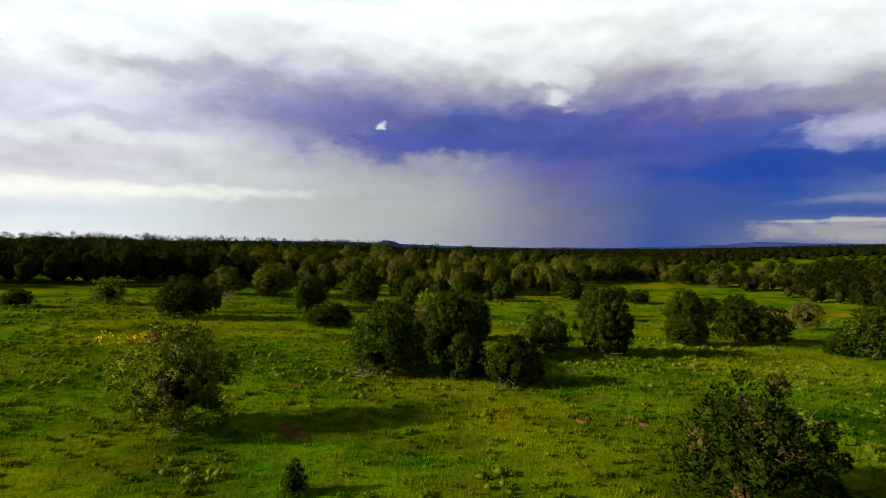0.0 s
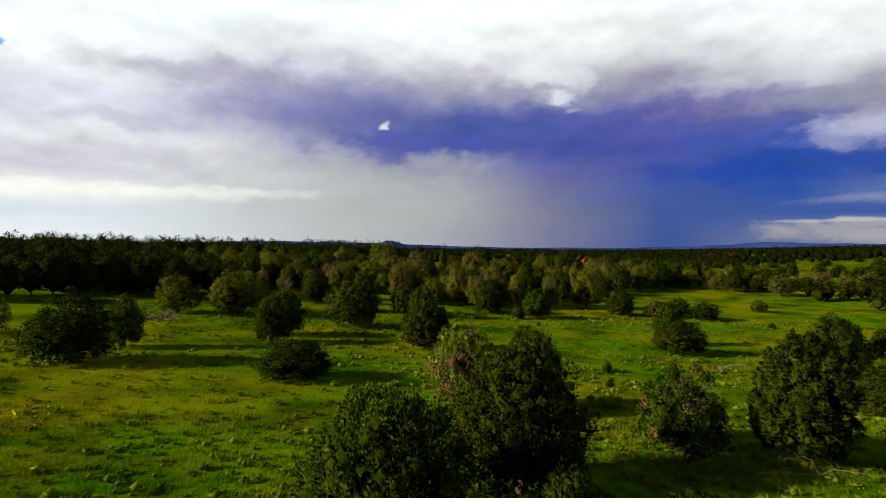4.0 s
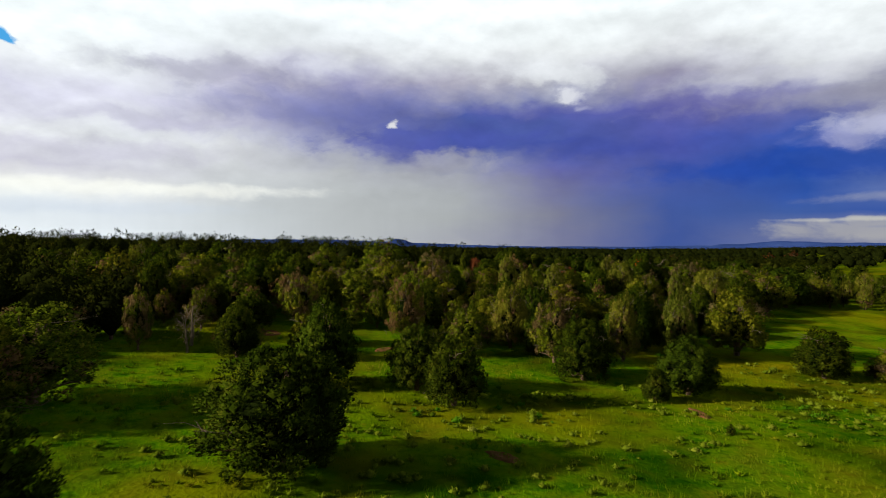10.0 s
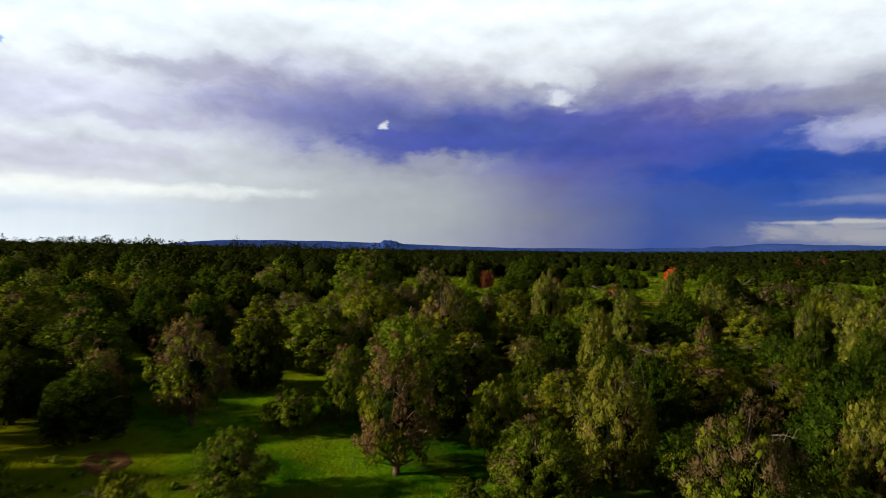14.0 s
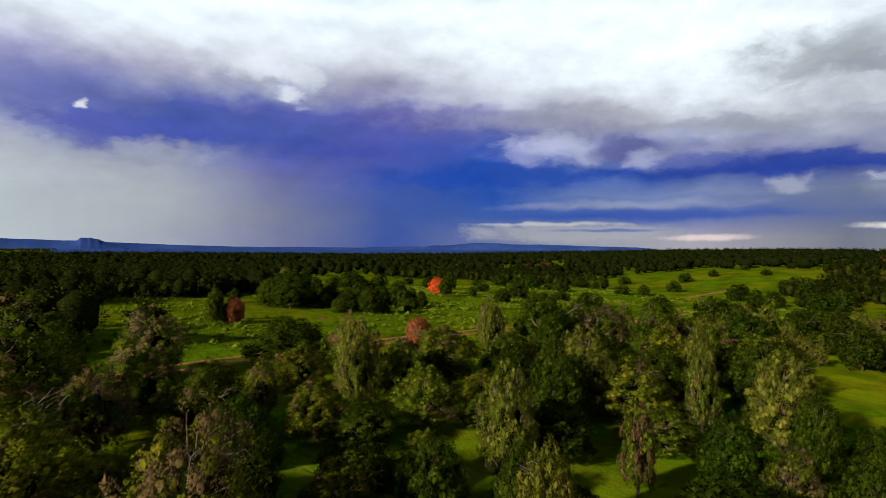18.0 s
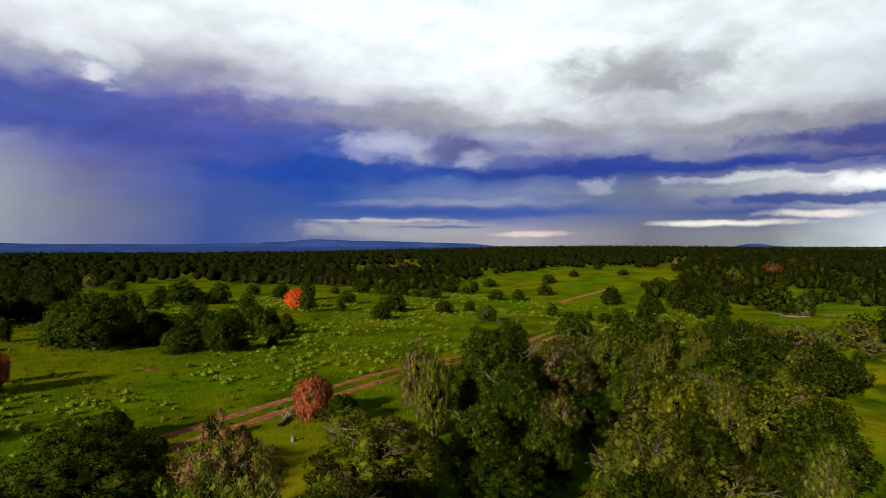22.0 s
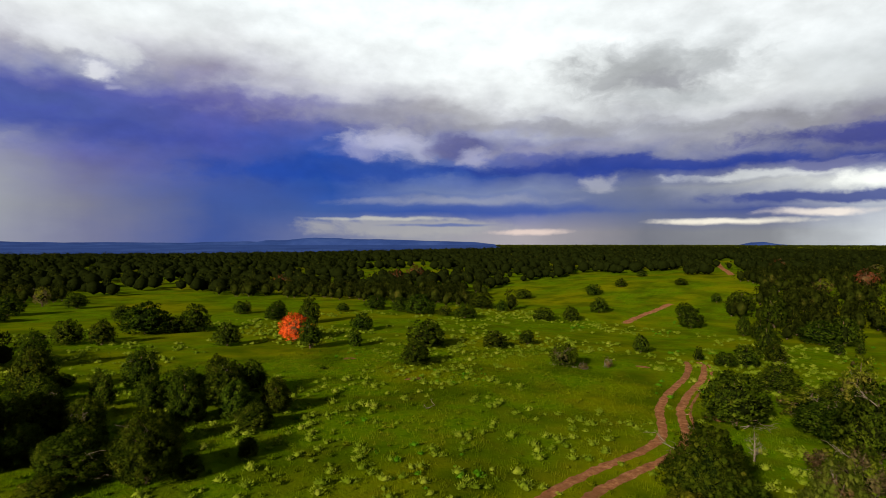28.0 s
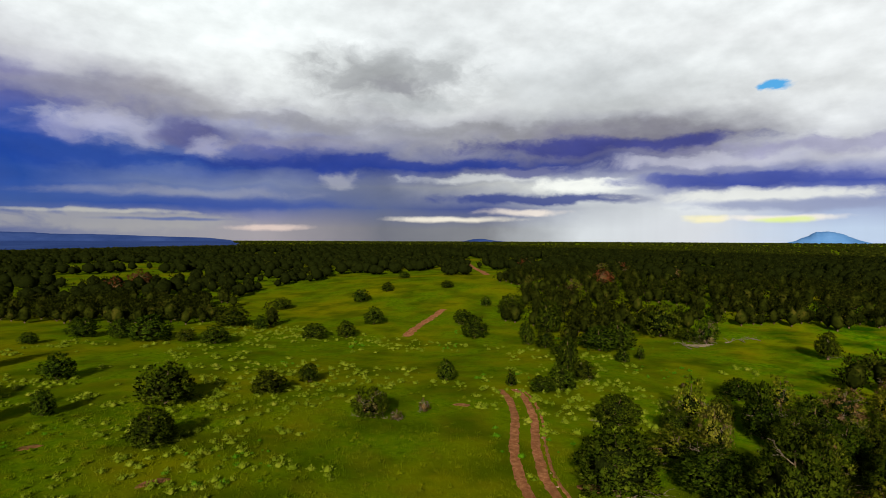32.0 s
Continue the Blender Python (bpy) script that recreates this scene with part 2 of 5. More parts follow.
# tops of the billows catch the light, their bases are dull
shade = wmath("ADD", shade, wmath("MULTIPLY", wmath("SUBTRACT", fine_v, fine_up), 0.34))
shade = wmath("MULTIPLY_ADD", wmath("SUBTRACT", shade, 1.0), calm, 1.0)
streak = wnoise(wvec(wmath("MULTIPLY", az, 0.9), wmath("MULTIPLY", el, 0.05), 1.0), 1.0, 3.0)[2]
streak = wmath("MULTIPLY_ADD", wmath("SUBTRACT", streak, 0.5), wmap(el, 1.0, 8.0, 0.07, 0.0), 1.0)
cloud = wmix(1.0, cloud, wvec(*[wmath("MULTIPLY", shade, streak)] * 3), "MULTIPLY")
cloud = wmix(1.0, cloud, (0.96, 1.0, 0.985, 1), "MULTIPLY")
# clear sky in the two holes of the cloud
clear = wnode("ShaderNodeTexSky")
clear.sky_type, clear.sun_disc, clear.sun_elevation, clear.sun_rotation = "NISHITA", False, radians(SUN_EL), radians(SUN_AZ)
clear_sky = wmix(1.0, clear.outputs[0], (0.10, 0.10, 0.10, 1), "MULTIPLY")
clear_blue = wmix(0.7, clear_sky, lin(20, 165, 235))
drift(94.9, 12.65, 1.2, 0.5, 0.35, 1.0, clear_blue)
drift(-37.7, 16.4, 0.8, 0.6, 0.35, 1.0, clear_blue)
cloud = wmix(wmap(el, -0.5, -2.0), cloud, lin(60, 70, 60))
background = wnode("ShaderNodeBackground")
WL.new(cloud, background.inputs[0])
background.inputs[1].default_value = SKY
WL.new(background.outputs[0], wnode("ShaderNodeOutputWorld").inputs[0])

sun = new("sun", bpy.data.lights.new("sun", "SUN"))
sun.data.energy, sun.data.angle, sun.data.color = SUN, radians(2.5), (1.0, 0.88, 0.68)
toward = Vector((math.sin(radians(SUN_AZ)) * math.cos(radians(SUN_EL)), math.cos(radians(SUN_AZ)) * math.cos(radians(SUN_EL)), math.sin(radians(SUN_EL))))
sun.matrix_basis = look(tuple(toward * 300 + Vector((40, 120, 0))), (40, 120, 0))


# ---- materials ----
def ramp_material(name, colours, scale, detail=6.0, rough=0.85, bump=0.0, bump_scale=None, island=False, through_light=0.0, big=None, tint=0.0, gloss=0.0, north_shade=None):
    """Procedural surface. colours: display values from low to high noise. island: vary leaf by leaf; big: (scale, colour, amount) of broad stains;
    tint: spread of brightness from thing to thing; lush: from y to y it turns into this colour by that amount."""
    m = bpy.data.materials.new(name)
    m.use_nodes = True
    t = m.node_tree
    t.nodes.clear()
    out = t.nodes.new("ShaderNodeOutputMaterial")
    bsdf = t.nodes.new("ShaderNodeBsdfPrincipled")
    bsdf.inputs["Roughness"].default_value = rough
    bsdf.inputs["Specular IOR Level"].default_value = gloss
    where = t.nodes.new("ShaderNodeNewGeometry")
    grain = t.nodes.new("ShaderNodeTexNoise")
    grain.inputs["Scale"].default_value, grain.inputs["Detail"].default_value, grain.inputs["Roughness"].default_value = scale, detail, 0.7
    t.links.new(where.outputs["Position"], grain.inputs["Vector"])
    drive = grain.outputs[0]
    stretch = t.nodes.new("ShaderNodeMapRange")
    stretch.inputs[1].default_value, stretch.inputs[2].default_value = 0.3, 0.7
    t.links.new(drive, stretch.inputs[0])
    drive = stretch.outputs[0]
    if island:
        add = t.nodes.new("ShaderNodeMath")
        add.operation = "MULTIPLY_ADD"
        t.links.new(where.outputs["Random Per Island"], add.inputs[0])
        add.inputs[1].default_value = 0.24
        half = t.nodes.new("ShaderNodeMath")
        half.operation = "MULTIPLY"
        half.inputs[1].default_value = 0.8
        t.links.new(drive, half.inputs[0])
        t.links.new(half.outputs[0], add.inputs[2])
        drive = add.outputs[0]
    ramp = t.nodes.new("ShaderNodeValToRGB")
    while len(ramp.color_ramp.elements) < len(colours):
        ramp.color_ramp.elements.new(0.5)
    for i, c in enumerate(colours):
        ramp.color_ramp.elements[i].position = i / max(1, len(colours) - 1)
        ramp.color_ramp.elements[i].color = lin(*c)
    t.links.new(drive, ramp.inputs[0])
    colour = ramp.outputs[0]

    def mixed(fac, a, b, blend="MIX"):
        n = t.nodes.new("ShaderNodeMix")
        n.data_type, n.blend_type = "RGBA", blend
        for socket, v in ((n.inputs[0], fac), (n.inputs[6], a), (n.inputs[7], b)):
            if isinstance(v, bpy.types.NodeSocket):
                t.links.new(v, socket)
            else:
                socket.default_value = v
        return n.outputs[2]

    for size, stain, amount in big or ():
        spots = t.nodes.new("ShaderNodeTexNoise")
        spots.inputs["Scale"].default_value, spots.inputs["Detail"].default_value = size, 4.0
        t.links.new(where.outputs["Position"], spots.inputs["Vector"])
        cut = t.nodes.new("ShaderNodeMapRange")
        cut.inputs[1].default_value, cut.inputs[2].default_value, cut.inputs[4].default_value = 0.45, 0.65, amount
        t.links.new(spots.outputs[0], cut.inputs[0])
        colour = mixed(cut.outputs[0], colour, lin(*stain))
    # cloud shade over the land further north, mixed into the colour
    if north_shade:
        spot = t.nodes.new("ShaderNodeSeparateXYZ")
        t.links.new(where.outputs["Position"], spot.inputs[0])
        far = t.nodes.new("ShaderNodeMapRange")
        far.interpolation_type = "SMOOTHSTEP"
        far.inputs[1].default_value, far.inputs[2].default_value, far.inputs[4].default_value = north_shade[0], north_shade[1], north_shade[2]
        t.links.new(spot.outputs[1], far.inputs[0])
        colour = mixed(far.outputs[0], colour, lin(*north_shade[3]))
    if tint:
        info = t.nodes.new("ShaderNodeObjectInfo")
        swing = t.nodes.new("ShaderNodeMapRange")
        swing.inputs[3].default_value, swing.inputs[4].default_value = 1 - tint, 1 + tint
        t.links.new(info.outputs["Random"], swing.inputs[0])
        grey = t.nodes.new("ShaderNodeCombineXYZ")
        shuffle = t.nodes.new("ShaderNodeMath")
        shuffle.operation = "MULTIPLY"
        shuffle.inputs[1].default_value = 17.3
        t.links.new(info.outputs["Random"], shuffle.inputs[0])
        rest = t.nodes.new("ShaderNodeMath")
        rest.operation = "FRACT"
        t.links.new(shuffle.outputs[0], rest.inputs[0])
        warm = t.nodes.new("ShaderNodeMapRange")
        warm.inputs[3].default_value, warm.inputs[4].default_value = 0.84, 1.16
        t.links.new(rest.outputs[0], warm.inputs[0])
        red = t.nodes.new("ShaderNodeMath")
        red.operation = "MULTIPLY"
        t.links.new(swing.outputs[0], red.inputs[0])
        t.links.new(warm.outputs[0], red.inputs[1])
        t.links.new(red.outputs[0], grey.inputs[0])
        for i in (1, 2):
            t.links.new(swing.outputs[0], grey.inputs[i])
        colour = mixed(1.0, colour, grey.outputs[0], "MULTIPLY")
    t.links.new(colour, bsdf.inputs["Base Color"])
    if bump:
        relief = t.nodes.new("ShaderNodeBump")
        relief.inputs["Strength"].default_value, relief.inputs["Distance"].default_value = bump, 0.06
        fine = t.nodes.new("ShaderNodeTexNoise")
        fine.inputs["Scale"].default_value, fine.inputs["Detail"].default_value = bump_scale or scale * 3, 5.0
        t.links.new(where.outputs["Position"], fine.inputs["Vector"])
        t.links.new(fine.outputs[0], relief.inputs["Height"])
        t.links.new(relief.outputs[0], bsdf.inputs["Normal"])
    if through_light:
        thin = t.nodes.new("ShaderNodeBsdfTranslucent")
        t.links.new(colour, thin.inputs[0])
        both = t.nodes.new("ShaderNodeMixShader")
        both.inputs[0].default_value = through_light
        t.links.new(bsdf.outputs[0], both.inputs[1])
        t.links.new(thin.outputs[0], both.inputs[2])
        t.links.new(both.outputs[0], out.inputs[0])
    else:
        t.links.new(bsdf.outputs[0], out.inputs[0])
    return m


LEAF = dict(rough=0.75, detail=9.0, island=True, through_light=0.12, tint=0.24)
M_JUNIPER = ramp_material("juniper_foliage", [(16, 25, 3), (33, 46, 6), (57, 69, 11), (90, 91, 24)], 1.4, **LEAF)
M_PINYON = ramp_material("pinyon_foliage", [(30, 41, 5), (58, 71, 10), (97, 103, 20), (138, 125, 43)], 1.2, **LEAF)
M_PALE = ramp_material("pale_foliage", [(42, 53, 10), (68, 79, 18), (97, 101, 31), (128, 119, 50)], 1.2, **LEAF)
M_BROWN = ramp_material("browned_foliage", [(52, 42, 22), (78, 64, 38), (104, 86, 54), (80, 76, 34)], 1.2, **LEAF)
M_RUST = ramp_material("rusty_foliage", [(86, 42, 24), (130, 68, 40), (154, 86, 52), (104, 76, 40)], 1.2, **LEAF)
M_DARKRED = ramp_material("dull_red_foliage", [(52, 22, 12), (84, 40, 24), (108, 60, 38), (70, 56, 28)], 1.2, **LEAF)
M_RED = ramp_material("orange_red_foliage", [(148, 46, 14), (194, 70, 22), (212, 96, 40), (140, 68, 24)], 1.2, **LEAF)
M_WOODS = ramp_material("woodland_foliage", [(11, 16, 3), (23, 29, 5), (43, 49, 10), (74, 69, 23)], 0.5, **{**LEAF, "tint": 0.0})
# for crown cores: the shade between the leaves painted as dark green
M_CORE_SHADE = ramp_material("inner_foliage", [(9, 14, 3), (19, 26, 6), (34, 42, 10)], 5.0, rough=0.9, tint=0.2)
M_BARK = ramp_material("bark", [(58, 46, 36), (92, 76, 60), (120, 104, 86)], 9.0, rough=0.9, bump=0.6, bump_scale=30)
M_DEADWOOD = ramp_material("grey_deadwood", [(78, 68, 56), (112, 100, 86), (144, 132, 114)], 7.0, rough=0.85, bump=0.5, bump_scale=26)
# north of y 140 grass and blades are darkened in place of cloud shade
M_GRASS = ramp_material("meadow_grass", [(26, 60, 2), (58, 100, 3), (98, 132, 5), (148, 150, 20)], 0.9, detail=9.0, bump=0.9, bump_scale=5.0,
                        big=((0.05, (136, 128, 6), 0.8), (0.16, (18, 56, 1), 0.85), (0.4, (104, 88, 20), 0.3), (0.9, (30, 62, 2), 0.4)), north_shade=(140, 185, 0.52, (70, 78, 3)))
M_BLADES = ramp_material("grass_blades", [(42, 88, 3), (74, 116, 5), (116, 134, 12), (156, 144, 52)], 0.12, rough=0.7, island=True, through_light=0.3, big=((0.05, (140, 132, 10), 0.7), (0.16, (26, 66, 2), 0.8), (0.4, (124, 104, 30), 0.3), (0.9, (40, 76, 3), 0.4)),
                         north_shade=(140, 185, 0.52, (76, 84, 6)))
M_SAGE = ramp_material("sagebrush_leaves", [(58, 76, 8), (82, 100, 16), (108, 122, 28), (136, 140, 52)], 0.6, rough=0.85, island=True, through_light=0.2)
M_WEED = ramp_material("bright_weed_leaves", [(50, 86, 6), (66, 108, 12), (90, 128, 24)], 0.6, rough=0.8, island=True, through_light=0.25)
M_FLOWER = ramp_material("yellow_flowers", [(170, 150, 20), (210, 190, 30), (150, 150, 40)], 0.8, island=True)
M_SOIL = ramp_material("red_brown_soil", [(100, 64, 40), (138, 92, 62), (170, 124, 90)], 2.2, bump=0.7, bump_scale=9.0, big=((0.7, (108, 74, 48), 0.6),))
M_BARE = ramp_material("bare_brown_soil", [(84, 56, 34), (116, 80, 52), (142, 104, 70)], 1.6, bump=0.7, bump_scale=9.0, big=((0.9, (62, 70, 16), 0.7),))
M_STONE = ramp_material("pale_stone", [(104, 82, 64), (134, 108, 86), (160, 136, 112)], 6.0, bump=0.4)
# distant land: the blue of hazy air is put into the base colour
M_HAZE = ramp_material("haze_tinted_land", [(36, 56, 112), (46, 68, 128), (58, 80, 140)], 0.004)
M_PALE_HAZE = ramp_material("haze_tinted_peak", [(70, 116, 176), (84, 130, 190), (96, 140, 198)], 0.004)
M_METAL = ramp_material("weathered_tin", [(84, 90, 90), (112, 118, 118)], 6.0, rough=0.5, gloss=0.5)


# ---- the lie of the land ----
# swells and hollows: centre x, y, spread, height
SWELLS = [(0, 40, 60, 0.03), (60, 120, 45, -3.32), (-80, 130, 55, 1.81), (12, 180, 35, 1.53), (50, 210, 30, -0.21), (100, 195, 26, -0.21), (170, 215, 40, 3.27),
          (140, 185, 26, -3.33), (145, 250, 35, -3.32), (60, 330, 90, -2.05), (260, 270, 80, 1.48), (190, 440, 130, -3.11), (-20, 560, 200, 4.81), (420, 420, 200, 9.07),
          (-260, 260, 160, 8.15), (20, 105, 25, -0.3), (-20, 95, 30, -1.26), (300, 100, 120, 0.97), (100, 20, 70, -2.23),
          (100, 217, 13, -1.3), (166, 246, 18, 1.7), (230, 1916, 450, -40.0)]


def land(x, y):
    """Height of the ground."""
    x, y = np.asarray(x, float), np.asarray(y, float)
    return sum(h * np.exp(-((x - cx) ** 2 + (y - cy) ** 2) / (2 * s * s)) for cx, cy, s, h in SWELLS)


# glades without woodland: centre x, y, half sizes, turn in degrees
GLADES = [(10, 38, 75, 60, 0), (46, 104, 26, 48, 0), (55, 146, 16, 26, 10), (30, 200, 52, 32, 15), (75, 220, 44, 46, 0), (135, 230, 50, 24, 10), (116, 169, 32, 19, -25),
          (156, 256, 50, 30, 15), (205, 238, 34, 8, 28), (275, 274, 30, 10, 30), (202, 420, 26, 34, 0), (-12, 158, 10, 8, 0), (-16, 108, 12, 7, 10), (-18, 192, 26, 12, 0),
          (300, 420, 30, 24, 0), (-70, 170, 14, 8, 0), (46, 268, 46, 48, -10), (104, 210, 30, 20, 0)]


def glade(x, y):
    """1 in the open, 0 in the wood."""
    x, y = np.asarray(x, float), np.asarray(y, float)
    clear_of = np.zeros(x.shape)
    rim = 1 + 0.3 * patchy(x, y, 7, 2.0)
    for cx, cy, rx, ry, turn in GLADES:
        c, s = math.cos(radians(turn)), math.sin(radians(turn))
        u, v = ((x - cx) * c + (y - cy) * s) / rx, ((y - cy) * c - (x - cx) * s) / ry
        clear_of = np.maximum(clear_of, (u * u + v * v < rim).astype(float))
    return clear_of


def patchy(x, y, size, seed=0.0):
    """Smooth irregular field, about -1 to 1."""
    x, y = np.asarray(x, float) / size, np.asarray(y, float) / size
    return (np.sin(1.7 * x + 0.9 * y + seed) + np.sin(-1.1 * x + 1.9 * y + 2.1 * seed + 1) + np.sin(2.9 * x + 0.4 * np.sin(2.3 * y) + seed * 3) + np.sin(0.5 * x - 3.1 * y + 2 + seed)) / 2.6


def fill(name, verts, faces, materials, parent=None, index=None, smooth=False, normals=None):
    """One mesh object out of arrays; a part when it has a parent."""
    data = bpy.data.meshes.new(name)
    verts, faces = np.asarray(verts, np.float32), np.asarray(faces, np.int32)
    n, k = faces.shape
    data.vertices.add(len(verts))
    data.vertices.foreach_set("co", verts.ravel())
    data.loops.add(n * k)
    data.loops.foreach_set("vertex_index", faces.ravel())
    data.polygons.add(n)
    data.polygons.foreach_set("loop_start", np.arange(0, n * k, k, dtype=np.int32))
    for m in materials if isinstance(materials, (list, tuple)) else (materials,):
        data.materials.append(m)
    if index is not None:
        data.polygons.foreach_set("material_index", np.asarray(index, np.int32))
    data.polygons.foreach_set("use_smooth", np.full(n, smooth or normals is not None))
    data.update(calc_edges=True)
    data.validate()
    if normals is not None:
        data.attributes.new("custom_normal", "FLOAT_VECTOR", "POINT").data.foreach_set("vector", np.asarray(normals, np.float32).ravel())
    ob = new(name, data)
    if parent is not None:
        ob.parent = parent
    return ob


def spread_axis(low, high, step, reach):
    """Even steps from low to high, then growing ones out to reach."""
    core = list(np.arange(low, high + step, step))
    grow, at = step, core[-1]
    right = []
    while at < reach:
        grow *= 1.13
        at += grow
        right.append(at)
    grow, at = step, core[0]
    left = []
    while at > -reach:
        grow *= 1.13
        at -= grow
        left.append(at)
    return np.array(left[::-1] + core + right)


gx, gy = spread_axis(-70, 190, 2.0, 4700), spread_axis(-10, 270, 2.0, 4700)
mesh_x, mesh_y = np.meshgrid(gx, gy)
cells = np.arange(len(gx) * len(gy)).reshape(len(gy), len(gx))
quads = np.stack([cells[:-1, :-1], cells[:-1, 1:], cells[1:, 1:], cells[1:, :-1]], -1).reshape(-1, 4)
tagged(fill("ground", np.stack([mesh_x, mesh_y, land(mesh_x, mesh_y)], -1).reshape(-1, 3), quads, M_GRASS, smooth=True),
       "rolling green meadow ground with dry yellow patches", "ground", kind="structure")


def strip(name, middle, width, lift, material, rng, ragged=0.25, z_edge=-0.02):
    """A ribbon that follows the land: a crown along its middle and ragged edges that sink into the grass."""
    pts = []
    for (x0, y0), (x1, y1) in zip(middle, middle[1:]):
        n = max(2, int(math.hypot(x1 - x0, y1 - y0) / 0.5))
        pts += [(x0 + (x1 - x0) * i / n, y0 + (y1 - y0) * i / n) for i in range(n)]
    pts = np.array(pts + [middle[-1]], float)
    for _ in range(12):
        pts[1:-1] = (pts[:-2] + 2 * pts[1:-1] + pts[2:]) / 4
    side = np.gradient(pts, axis=0)
    side = np.stack([side[:, 1], -side[:, 0]], -1) / np.linalg.norm(side, axis=1)[:, None]
    rows = []
    for k, (f, z) in enumerate(((-1, z_edge), (-0.55, lift), (0, lift * 0.6), (0.55, lift), (1, z_edge))):
        wobble = 1 + ragged * (rng.random(len(pts)) - 0.5) * (2 if abs(f) == 1 else 1)
        p = pts + side * (f * width / 2 * wobble)[:, None]
        rows.append(np.concatenate([p, (land(p[:, 0], p[:, 1]) + z)[:, None]], 1))
    n = len(pts)
    faces = [(k * n + i, k * n + i + 1, (k + 1) * n + i + 1, (k + 1) * n + i) for k in range(4) for i in range(n - 1)]
    return fill(name, np.concatenate(rows), faces, material, smooth=True)


def beside(middle, shift):
    """The same line, moved sideways."""
    pts = np.array(middle, float)
    side = np.gradient(pts, axis=0)
    side = np.stack([side[:, 1], -side[:, 0]], -1) / np.linalg.norm(side, axis=1)[:, None]
    return [tuple(p) for p in pts + side * shift]


RNG = np.random.default_rng(11)
TRACK = [(-60, 132), (-30, 148), (-12, 156.3), (0, 162), (7, 165), (13.5, 167.8), (20, 170.3), (26.5, 173), (35.6, 175.8), (41, 176.4), (47, 176.6), (51.2, 177.6), (54.5, 179.6),
         (58.5, 182), (64.8, 184.3), (72, 186.3), (79, 189.2), (81.5, 191)]
for shift in (-0.85, 0.85):
    tagged(strip("dirt_track_rut", beside(TRACK, shift), 0.9, 0.03, M_SOIL, RNG), "red-brown bare wheel rut of a two-track dirt road", "road", kind="structure")
tagged(strip("dirt_track_rut", beside(TRACK[11:], 1.6), 0.35, 0.012, M_SOIL, RNG, 0.9), "narrow eroded side rut along the dirt road", "road", kind="structure")
SLOPE_TRACK = [(112, 219.3), (120, 221), (128.2, 222.3), (139, 224)]
tagged(strip("dirt_track_rut", SLOPE_TRACK, 1.8, 0.03, M_SOIL, RNG, 0.5), "worn red-brown track climbing the grassy slope", "road", kind="structure")
RIDGE_TRACK = [(196, 234), (215, 243), (240, 256), (285, 278)]
tagged(strip("dirt_track_rut", RIDGE_TRACK, 2.2, 0.04, M_SOIL, RNG, 0.5), "pale dirt track running over the far ridge", "road", kind="structure")


# ---- trees ----
def kites(base, way, length, width, rng):
    """Four-cornered leaf sprays: from base along way."""
    n = len(base)
    way = way / np.linalg.norm(way, axis=1)[:, None]
    across = np.cross(way, rng.normal(size=(n, 3)))
    across /= np.linalg.norm(across, axis=1)[:, None] + 1e-9
    mid = base + way * (length * 0.55)[:, None]
    v = np.stack([base, mid + across * (width / 2)[:, None], base + way * length[:, None], mid - across * (width / 2)[:, None]], 1)
    at = np.arange(n)[:, None] * 4
    return v.reshape(-1, 3), np.concatenate([at + np.array([0, 1, 3]), at + np.array([1, 2, 3])])


def cores(centres, radius, rng, squash=0.85):
    """Uneven leafy lumps, the hearts of the tufts."""
    n = len(centres)
    axes = np.array([(1, 0, 0), (-1, 0, 0), (0, 1, 0), (0, -1, 0), (0, 0, 1), (0, 0, -1)], float)
    a = rng.random(n) * 2 * math.pi
    c, s = np.cos(a)[:, None], np.sin(a)[:, None]
    p = np.stack([axes[:, 0] * c - axes[:, 1] * s, axes[:, 0] * s + axes[:, 1] * c, np.repeat(axes[None, :, 2], n, 0) * squash], -1)
    p = p * (np.asarray(radius).reshape(-1, 1) * rng.uniform(0.65, 1.3, (n, 6)))[:, :, None] + rng.normal(size=(n, 6, 3)) * 0.12 * np.mean(radius)
    tri = np.array([(0, 2, 4), (2, 1, 4), (1, 3, 4), (3, 0, 4), (2, 0, 5), (1, 2, 5), (3, 1, 5), (0, 3, 5)])
    return (centres[:, None] + p).reshape(-1, 3), (np.arange(n)[:, None, None] * 6 + tri).reshape(-1, 3)


def sprays(base, way, length, width, rng, facing=None):
    """Three-cornered needle sprays: broad at the base, pointed at the tip. facing: the soft normals of the bushy mass that they make up."""
    n = len(base)
    way = way / np.linalg.norm(way, axis=1)[:, None]
    across = np.cross(way, rng.normal(size=(n, 3)))
    across *= (width / 2 / (np.linalg.norm(across, axis=1) + 1e-9))[:, None]
    if facing is None:
        v = np.stack([base - across, base + across, base + way * length[:, None]], 1)
        return v.reshape(-1, 3), np.arange(3 * n).reshape(n, 3)
    across *= np.sign((np.cross(across, way) * facing).sum(1) + 1e-9)[:, None]
    v = np.stack([base - across, base + across, base + way * length[:, None]], 1)
    facing = facing / (np.linalg.norm(facing, axis=1)[:, None] + 1e-9)
    return v.reshape(-1, 3), np.arange(3 * n).reshape(n, 3), np.repeat(facing, 3, 0)


